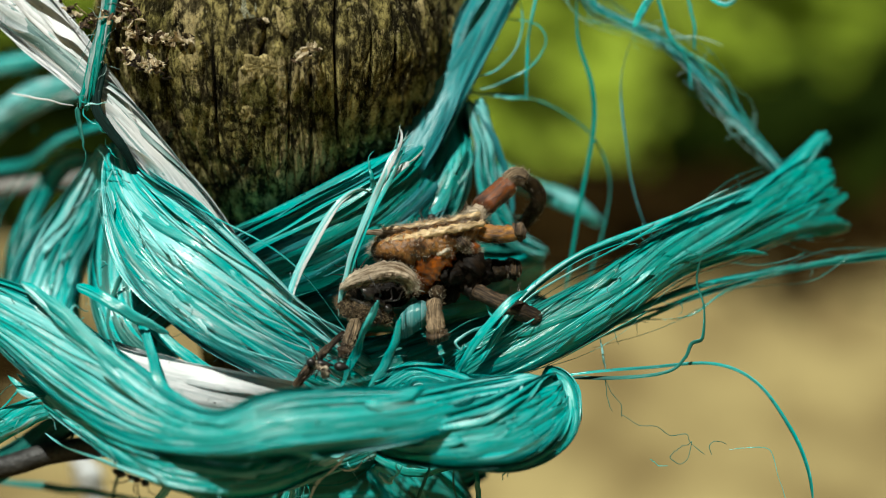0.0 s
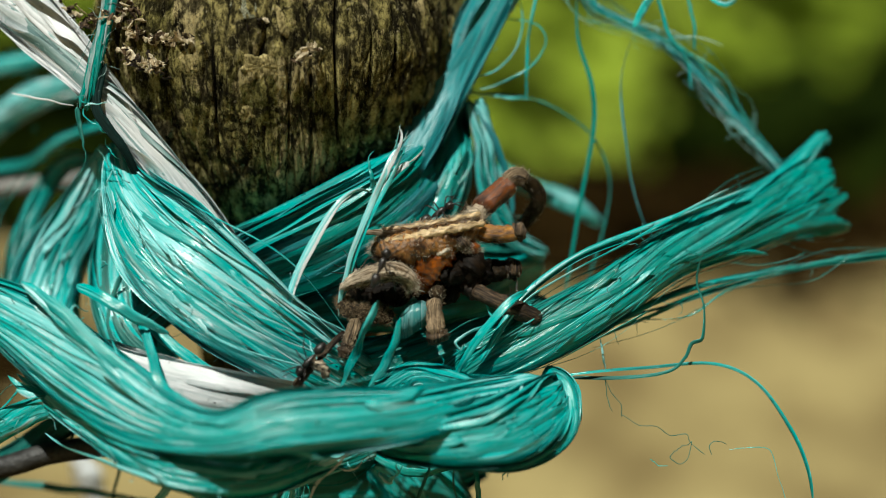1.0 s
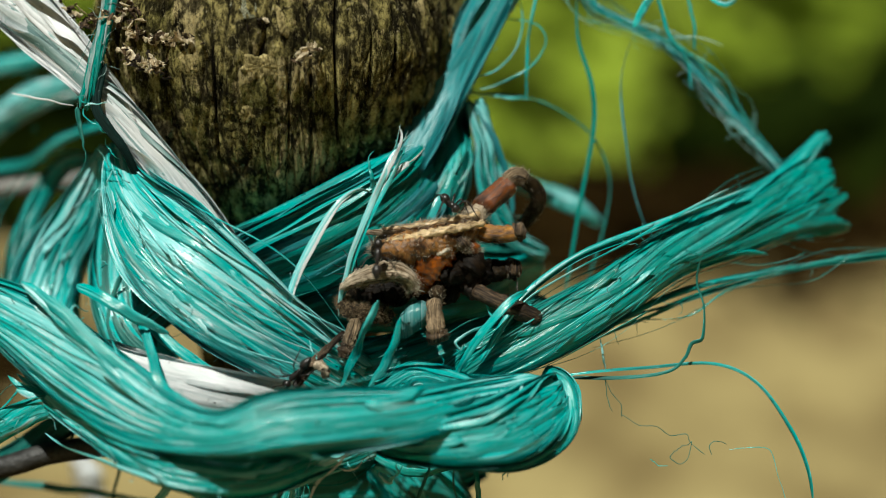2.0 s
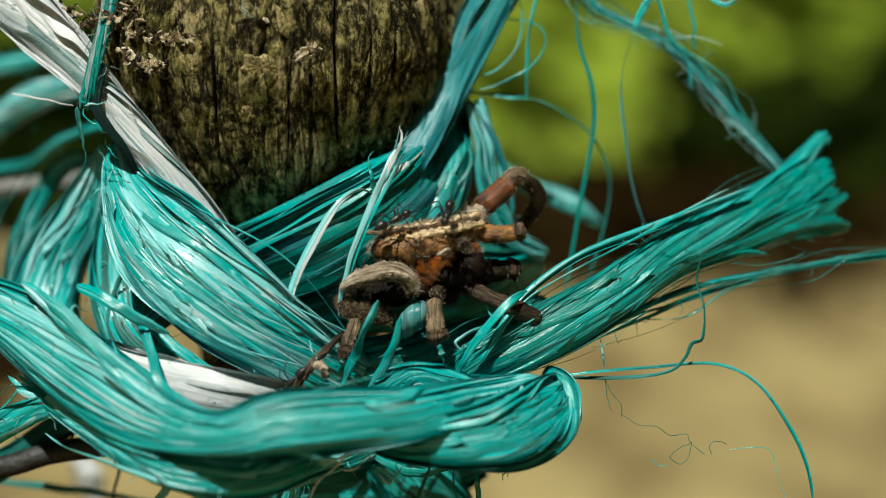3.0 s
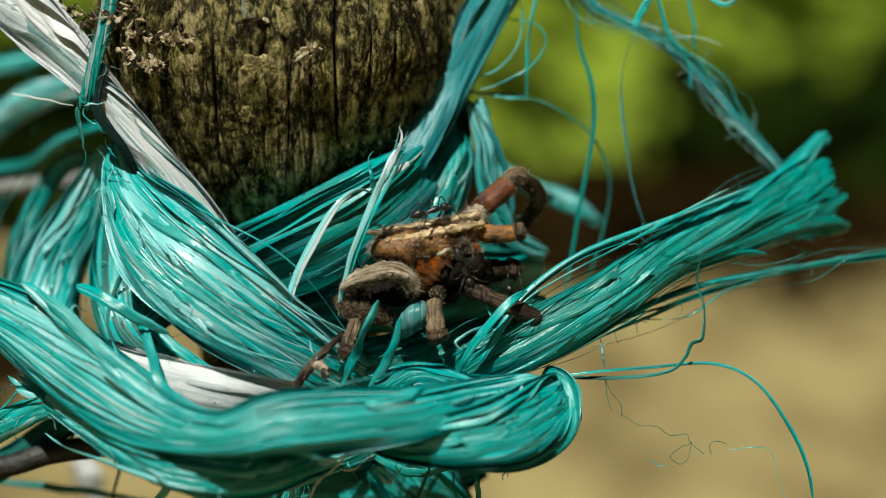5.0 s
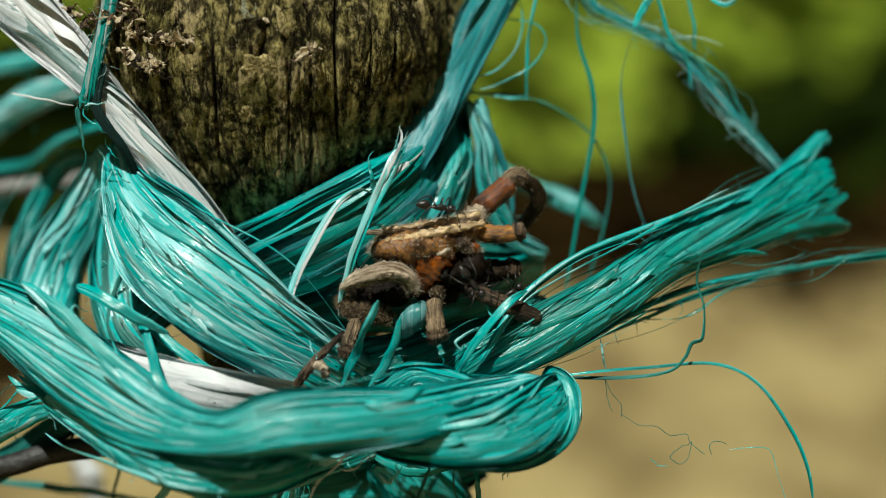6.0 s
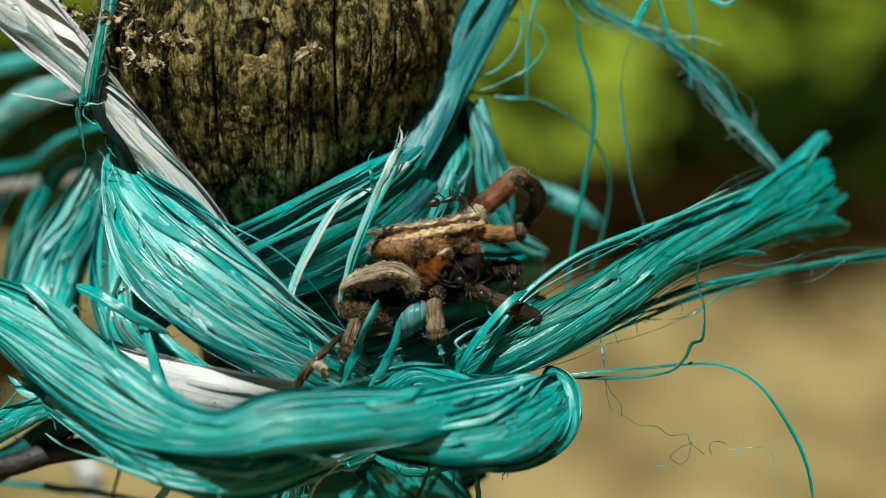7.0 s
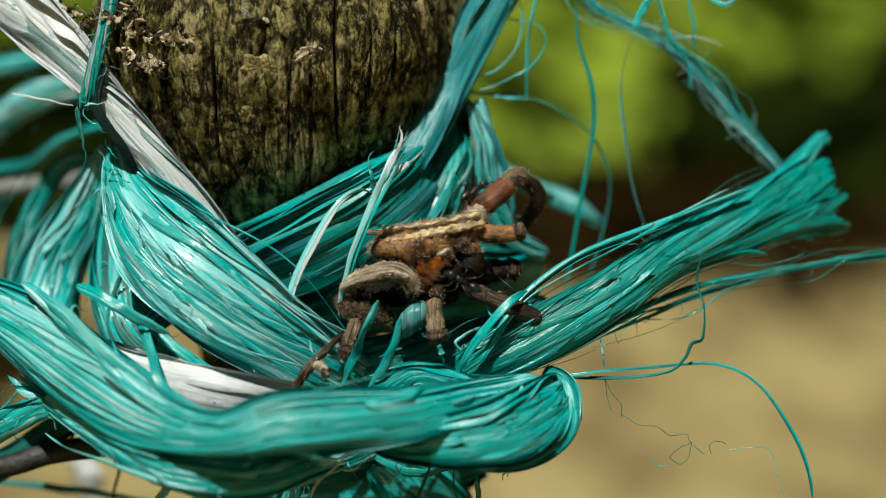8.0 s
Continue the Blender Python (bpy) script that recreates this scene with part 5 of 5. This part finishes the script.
    limb("abdomen", [(-5.2, -6.2, -6.0, 1.6), (-3.6, -8.2, -2.6, 3.3), (-1.6, -9.0, 1.2, 3.6), (0.6, -8.2, 3.2, 2.6), (2.2, -6.6, 3.8, 1.2)], CHITIN, 2, 0.35, flat=0.85, label="glossy amber belly", hair=110, long=0.6, hair_mat=RUST, tangle=0.9)
    limb("torn_skin", [(-12.1, -6.6, 2.3, 0.5), (-10.9, -7.8, 2.0, 1.1), (-9.1, -8.1, 1.1, 1.0), (-7.7, -8.2, 0.5, 0.5)], HUSK, 23, 0.5, hair=260, long=1.3, tangle=0.9)
    limb("coxa", [(2.2, -6.0, -0.1, 1.6), (4.7, -8.6, -0.4, 2.7), (6.5, -7.2, -4.1, 2.4)], SHADE_BLACK, 29, 0.6, hair=120, long=0.7, sides=28, hair_mat=RIND)
    limb("coxa", [(-1.4, -9.6, -2.5, 1.0), (1.2, -10.9, -1.1, 1.5), (3.5, -9.2, -1.4, 1.3)], SHADE_BLACK, 62, 0.6, hair=100, long=0.7, hair_mat=RIND, tangle=0.9)
    # Pale sliver added on the belly in place of its highlight.
    limb("torn_skin", [(-1.0, -14.2, 3.5, 0.2), (0.0, -14.1, 4.0, 0.3), (1.0, -12.3, 4.1, 0.2)], HAIR, 61, 0.7, hair=30, long=0.4)
    limb("coxa", [(3.7, -7.2, 3.7, 0.6), (5.2, -8.5, 3.1, 1.1), (6.0, -7.9, 1.5, 0.7)], LEGBROWN, 24, 0.35, hair=140, long=0.9)
    limb("coxa", [(-4.8, -6.8, -5.8, 1.4), (-1.4, -8.6, -5.4, 2.0), (3.0, -8.4, -4.7, 1.9)], SHADE_BLACK, 25, 0.4, hair=90, long=0.8, hair_mat=LEGDARK)
    limb("femur", [(4.9, -1.3, 5.7, 1.3), (7.0, -1.5, 8.3, 2.0), (10.0, -0.7, 10.7, 2.0), (12.4, 0.0, 13.1, 1.8)], LEGBROWN, 3, 0.14, hair=70, long=0.5)
    limb("torn_skin", [(3.9, -3.3, 6.1, 0.8), (5.5, -3.8, 7.7, 1.4), (6.6, -5.2, 6.7, 1.0)], HUSK, 36, 0.6, hair=160, long=1.4, tangle=0.9)
    limb("knee", [(10.9, -0.3, 12.1, 1.4), (12.7, 0.0, 13.4, 1.6), (14.6, 0.9, 12.5, 1.3)], FIBRE, 26, 0.3, hair=110, long=0.8)
    limb("tibia", [(13.7, 1.0, 12.7, 1.2), (16.0, 2.4, 10.6, 1.4), (16.9, 2.7, 8.2, 1.4), (15.8, 3.9, 5.4, 1.3), (13.8, 4.9, 2.1, 0.9)], LEGDARK, 4, 0.18, hair=70, long=0.9)
    limb("leg_stub", [(5.0, -4.6, 5.3, 1.3), (7.6, -6.8, 5.0, 1.6), (10.8, -6.8, 4.9, 1.5), (13.2, -6.7, 5.2, 1.4)], AMBER, 5, 0.14, hair=60, long=0.6)
    ragged([(12.1, -6.8, 5.1, 1.3), (13.2, -6.7, 5.3, 1.6), (14.2, -6.6, 5.4, 1.1)], 31)
    limb("leg_stub", [(5.0, -4.0, -2.6, 1.6), (8.5, -5.0, -2.4, 1.9), (11.9, -4.9, -2.1, 1.7)], LEGDARK, 6, 0.15, hair=80, long=0.7, hair_mat=LEGDARK)
    ragged([(10.9, -5.0, -2.3, 1.7), (12.6, -4.9, -2.0, 1.8), (13.6, -4.8, -2.0, 1.2)], 32)
    limb("joint", [(3.0, -7.5, -3.6, 1.4), (5.3, -9.7, -4.1, 1.7), (6.6, -9.1, -5.4, 1.3)], RIND, 37, 0.3, hair=60, long=0.6, hair_mat=RIND)
    limb("leg_stub", [(5.2, -10.7, -3.9, 1.5), (8.3, -13.0, -4.6, 1.3), (12.1, -13.6, -6.2, 1.6), (16.8, -13.2, -8.4, 1.4)], RIND, 7, 0.2, hair=110, long=0.6, hair_mat=RIND)
    limb("joint", [(-0.8, -10.5, -3.1, 1.1), (-0.9, -11.8, -4.0, 1.3), (-1.3, -13.1, -4.7, 1.1)], LEGDARK, 38, 0.3, hair=60, long=0.5)
    limb("leg_stub", [(-1.2, -13.0, -4.6, 1.3), (-1.5, -14.6, -6.2, 1.4), (-1.3, -16.5, -8.6, 1.5), (-1.0, -16.9, -9.9, 1.7)], FIBRE, 8, 0.3, hair=110, long=0.5, hair_mat=WOOL)
    ragged([(-1.1, -16.6, -9.1, 1.5), (-0.8, -17.0, -10.3, 2.0), (-0.5, -17.3, -11.1, 1.2)], 33)
    limb("husk_flap", [(-17.7, -12.7, -3.1, 0.58), (-15.5, -13.6, -1.1, 1.24), (-11.8, -14.2, 0.5, 1.72), (-8.2, -14.0, 0.9, 1.72), (-5.5, -13.9, -0.4, 1.15), (-4.4, -13.2, -3.1, 0.48)], HUSK, 9, 0.4, flat=0.5, hair=110, long=0.35, out=np.array((0.1, -0.45, 0.9)))
    limb("torn_skin", [(-6.6, -12.8, -0.6, 0.6), (-5.4, -13.2, -1.7, 0.9), (-5.0, -12.7, -3.4, 0.6)], HUSK, 39, 0.6, hair=200, long=1.4, tangle=0.9)
    limb("torn_skin", [(-17.3, -12.2, -3.2, 0.48), (-13.8, -12.8, -1.8, 0.58), (-9.0, -12.6, -1.1, 0.58), (-6.0, -12.3, -2.0, 0.48)], FIBRE, 41, 0.5, hair=160, long=0.9, tangle=0.8)
    # A solid black mass fills the space where the husk is only in shade.
    limb("hollow", [(-16.9, -7.2, -6.0, 0.8), (-12.7, -7.8, -5.0, 2.6), (-7.8, -7.7, -5.0, 2.8), (-5.8, -6.4, -6.6, 1.4)], SHADE_BLACK, 27, 0.4, label="black mass painted as the shade inside the split husk")
    limb("fuzzy_clump", [(-17.5, -10.1, -5.2, 0.8), (-16.4, -12.6, -6.5, 1.4), (-13.4, -13.9, -7.1, 1.6), (-10.9, -11.9, -7.5, 1.4), (-8.9, -11.4, -9.3, 1.3)], LEGDARK, 10, 0.4, hair=1100, long=0.9, tangle=0.9, hair_mat=WOOL)
    limb("leg_stub", [(-14.6, -14.0, -7.5, 1.1), (-15.5, -15.9, -10.1, 1.2), (-16.3, -17.5, -11.8, 1.1)], FIBRE, 11, 0.3, hair=70, long=0.5)
    ragged([(-16.1, -17.4, -11.3, 1.1), (-16.6, -17.8, -12.6, 1.3), (-17.1, -18.0, -13.4, 0.9)], 34)
    limb("thin_leg", [(-16.8, -13.9, -10.4, 0.5), (-19.0, -17.4, -11.5, 0.6), (-21.3, -20.0, -13.1, 0.8), (-23.1, -21.7, -14.9, 0.8), (-24.9, -21.4, -17.5, 0.8)], RIND, 12, 0.25, hair=60, long=0.5)
    limb("torn_skin", [(-21.6, -21.3, -13.8, 0.5), (-20.3, -22.2, -13.3, 0.8), (-19.6, -22.5, -14.4, 0.7), (-20.2, -21.8, -15.5, 0.4)], HUSK, 28, 0.6)
    return e


spider()


def film_bulge():
    """A taut glossy fold of film pressed up under the carcass."""
    v, f = tube([(-8.1, -9.5, -13.0, 0.9), (-6.3, -12.6, -9.8, 1.9), (-4.6, -13.4, -7.4, 2.0), (-3.2, -11.0, -6.0, 1.3)], 20, 36, 0.8, 0.12, 4)
    base = np.array((-5.4, -4.1, -12.7))
    s_len = np.linalg.norm(v - v[0], axis=1)
    ob = mesh_object("film_fold", v - base, f, TAUT, None, np.stack([v[:, 0] * 1.5, s_len], 1))
    ob.location = KNOT + Vector(base) * 0.001
    tagged(ob, "taut shiny fold of turquoise film under the carcass", "film fold")


film_bulge()


# ---- ants ----
def ant(name_label):
    e = tagged(new("ant"), name_label, "ant", "ants on the carcass")
    def piece(name, pts, parent=e, sides=10):
        pts = [tuple(1.15 * a for a in q) for q in pts]
        v, f = tube(pts, sides, 12, out=np.array((0.0, 0.02, 1.0)))
        return mesh_object(name, v, f, ANT, parent)
    piece("gaster", [(-3.8, 0, 0.85, 0.12), (-3.1, 0, 1.05, 0.5), (-2.4, 0, 1.1, 0.72), (-1.8, 0, 1.0, 0.6), (-1.4, 0, 0.9, 0.25)])
    piece("thorax", [(-1.6, 0, 0.8, 0.12), (-1.0, 0, 0.95, 0.25), (-0.4, 0, 1.0, 0.42), (0.5, 0, 1.1, 0.5), (1.2, 0, 1.05, 0.25)])
    piece("head", [(1.1, 0, 1.05, 0.3), (1.6, 0, 1.1, 0.62), (2.1, 0, 1.0, 0.62), (2.6, 0, 0.85, 0.3)])
    for s in (-1, 1):
        piece("antenna", [(2.4, s * 0.25, 1.1, 0.07), (2.9, s * 0.9, 1.6, 0.07), (3.6, s * 1.2, 1.2, 0.06), (4.2, s * 1.3, 0.8, 0.05)], sides=6)
    for k, (x, ex) in enumerate(((0.8, 2.4), (0.3, 0.2), (-0.2, -2.6))):
        for s in (-1, 1):
            piece("leg", [(x, s * 0.3, 0.8, 0.11), (x + ex * 0.45, s * 1.5, 2.0, 0.11), (x + ex * 0.9, s * 2.3, 0.6, 0.08), (x + ex * 1.15, s * 2.8, -0.4, 0.05)], sides=6)
    return e


def stance(p, q, up=(0.0, -0.35, 0.94)):
    """The pose of a thing at p that faces q (mm from the knot), its back towards up."""
    a, b, u = Vector(p), Vector(q), Vector(up)
    x = (b - a).normalized()
    z = (u - u.dot(x) * x).normalized()
    m = Matrix((x, z.cross(x), z)).transposed().to_4x4()
    m.translation = KNOT + a * 0.001
    return m


leg_ant = ant("small black ant climbing down the thin spider leg")
walker_ant = ant("small black ant walking over the husk and back")
back_ant = ant("small black ant crossing the back of the carcass")
hidden_ant = ant("small black ant half hidden behind the husk flap")
stub_ant = ant("small black ant behind a dark leg stub")
low_ant = ant("small black ant climbing down a strand under the knot")
FRONT = (0.0, -0.95, 0.31)
SKY = (0.0, -0.25, 0.97)


def stride(insect, spans):
    """Swing the six legs to and fro while the ant walks, each against its neighbour."""
    legs = [o for o in insect.children if o.name.startswith("leg")]
    for k, leg in enumerate(legs):
        side = 1 if (k + k // 2) % 2 else -1
        rows, swing, t = [], 1, 0.0
        while t < 8.05:
            moving = any(a <= t <= b for a, b in spans)
            rows.append((min(t, 8.0), pose(0, 0, 0, 0, 0, (11 if moving else 3) * side * swing)))
            swing, t = -swing, t + (0.2 if moving else 0.8)
        if rows[-1][0] < 8.0:
            rows.append((8.0, pose(0, 0, 0)))
        walk(leg, rows)


def motions():
    walk(leg_ant, [(0.0, stance((-19.9, -21.1, -13.3), (-23.1, -21.0, -12.8), FRONT)), (0.4, stance((-21.2, -20.8, -12.2), (-24.0, -21.3, -13.7), FRONT)),
                   (1.0, stance((-22.4, -21.0, -12.9), (-24.8, -21.8, -15.5), FRONT)), (1.5, stance((-24.1, -21.5, -14.4), (-26.5, -21.4, -17.3), FRONT)),
                   (2.8, stance((-24.9, -20.9, -15.8), (-27.2, -20.7, -18.4), FRONT)), (3.3, stance((-26.3, -18.8, -19.0), (-29.4, -17.6, -21.8), FRONT)),
                   (4.2, stance((-28.3, -14.2, -24.1), (-31.7, -11.2, -28.1), FRONT)), (8.0, stance((-29.4, -9.1, -28.0), (-32.8, -6.2, -32.0), FRONT))])
    walk(walker_ant, [(0.0, stance((-11.2, -16.9, -3.4), (-9.0, -15.5, -5.7), FRONT)), (0.2, stance((-10.5, -18.1, -0.7), (-7.9, -17.9, -0.0), FRONT)),
                      (0.4, stance((-11.4, -18.5, 1.3), (-9.4, -18.1, 2.4), FRONT)), (0.7, stance((-10.7, -18.2, 2.3), (-9.1, -17.7, 3.9), FRONT)),
                      (1.2, stance((-10.2, -18.0, 3.0), (-9.9, -16.4, 4.4), FRONT)), (1.7, stance((-11.0, -17.9, 3.2), (-11.2, -16.3, 4.9), FRONT)),
                      (2.3, stance((-10.6, -15.2, 5.0), (-9.9, -13.5, 7.0), FRONT)), (2.8, stance((-9.8, -13.4, 7.3), (-8.4, -11.8, 8.9), FRONT)),
                      (3.0, stance((-7.8, -12.0, 8.2), (-5.4, -10.7, 9.0), SKY)), (3.2, stance((-5.7, -10.9, 8.6), (-2.8, -9.6, 9.2), SKY)),
                      (3.5, stance((-4.4, -10.8, 8.9), (-1.3, -9.8, 8.5), SKY)), (3.8, stance((-3.7, -10.7, 9.0), (-1.2, -10.0, 8.1), SKY)),
                      (4.2, stance((-3.8, -10.8, 8.9), (-1.2, -10.0, 8.0), SKY)), (4.6, stance((-2.3, -9.8, 8.8), (0.4, -8.4, 9.7), SKY)), (5.8, stance((-1.2, -9.5, 9.5), (1.3, -8.7, 8.8), SKY)),
                      (6.2, stance((-0.8, -9.6, 9.2), (1.7, -8.8, 8.6), SKY)), (6.5, stance((-1.2, -9.8, 8.8), (0.6, -9.1, 7.5), SKY)), (7.0, stance((1.1, -6.3, 9.9), (4.1, -5.1, 10.3), SKY)),
                      (7.5, stance((3.5, -4.1, 10.1), (6.3, -1.9, 10.4), SKY)), (8.0, stance((5.8, 2.9, 9.0), (8.7, 6.4, 9.9), SKY))])
    walk(back_ant, [(0.0, stance((-2.6, 1.0, 3.1), (-1.2, 1.6, 5.0), SKY)), (0.7, stance((-1.4, -0.5, 5.1), (0.8, 0.0, 6.6), SKY)),
                    (1.2, stance((0.1, -4.7, 8.2), (2.7, -3.3, 9.4), SKY)), (1.5, stance((-0.4, -5.4, 9.4), (2.0, -3.9, 10.8), SKY)),
                    (1.7, stance((0.6, -6.4, 9.3), (3.0, -5.3, 9.6), SKY)), (2.3, stance((1.3, -8.6, 9.2), (-1.1, -10.6, 9.4), SKY)),
                    (2.8, stance((0.0, -13.7, 9.7), (-0.8, -16.0, 9.0), FRONT)), (3.0, stance((0.4, -13.7, 9.6), (0.0, -16.0, 8.9), FRONT)), (3.2, stance((2.0, -15.1, 8.4), (2.2, -17.5, 7.6), FRONT)),
                    (3.5, stance((2.7, -17.1, 5.7), (3.4, -17.0, 2.7), FRONT)), (3.8, stance((4.0, -16.6, 4.0), (4.9, -15.4, 1.1), FRONT)),
                    (4.7, stance((3.2, -16.0, 2.5), (3.8, -15.8, -0.2), FRONT)), (5.8, stance((4.9, -15.0, -0.8), (6.8, -14.5, -2.7), FRONT)),
                    (7.0, stance((4.2, -15.2, -1.5), (2.0, -15.7, 0.2), FRONT)), (8.0, stance((2.7, -15.8, -0.1), (0.6, -16.4, 1.4), FRONT))])
    walk(hidden_ant, [(0.0, stance((-14.5, -7.0, -2.2), (-16.3, -6.6, -0.8), FRONT)), (4.0, stance((-14.3, -6.9, -2.0), (-16.1, -6.6, -0.8), FRONT)), (8.0, stance((-14.3, -7.0, -2.1), (-16.1, -6.6, -0.8), FRONT))])
    walk(stub_ant, [(0.0, stance((11.8, 2.6, -11.5), (10.7, 1.6, -7.9), FRONT)), (2.8, stance((11.6, 0.9, -10.3), (10.5, -0.3, -7.4), FRONT)), (4.5, stance((12.0, -2.6, -8.0), (10.5, -4.0, -5.9), FRONT)),
                    (6.5, stance((11.0, -8.1, -5.5), (13.4, -6.9, -5.1), FRONT)), (7.4, stance((12.9, -7.5, -6.8), (10.4, -8.2, -6.0), FRONT)), (8.0, stance((11.9, -6.5, -6.9), (14.5, -4.9, -8.7), FRONT))])
    walk(low_ant, [(0.0, stance((-55.9, -5.2, -42.0), (-53.0, -5.6, -43.0), FRONT)), (0.1, stance((-56.1, -5.1, -41.5), (-53.6, -5.2, -42.0), FRONT)), (0.2, stance((-59.0, -3.8, -40.7), (-57.0, -7.2, -41.5), FRONT)),
                   (0.35, stance((-59.6, -3.0, -41.5), (-60.6, -3.8, -43.9), FRONT)), (0.5, stance((-58.7, -3.1, -41.9), (-59.1, -3.9, -44.5), FRONT)), (0.7, stance((-57.4, -3.6, -43.5), (-57.3, -4.5, -46.3), FRONT)),
                   (0.9, stance((-57.3, -4.1, -48.3), (-57.5, -5.2, -51.7), FRONT)), (2.0, stance((-58.6, -4.8, -60.0), (-58.8, -6.1, -64.0), FRONT)), (8.0, stance((-59.5, -5.0, -67.0), (-59.7, -6.3, -71.0), FRONT))])
    stride(low_ant, [(0, 2)])
    stride(leg_ant, [(0, 3.4)])
    stride(walker_ant, [(0, 1.0), (1.8, 4.5), (6.2, 8)])
    stride(back_ant, [(0, 4.0), (5.5, 8)])
    stride(hidden_ant, [])
    stride(stub_ant, [(5.8, 8)])


motions()
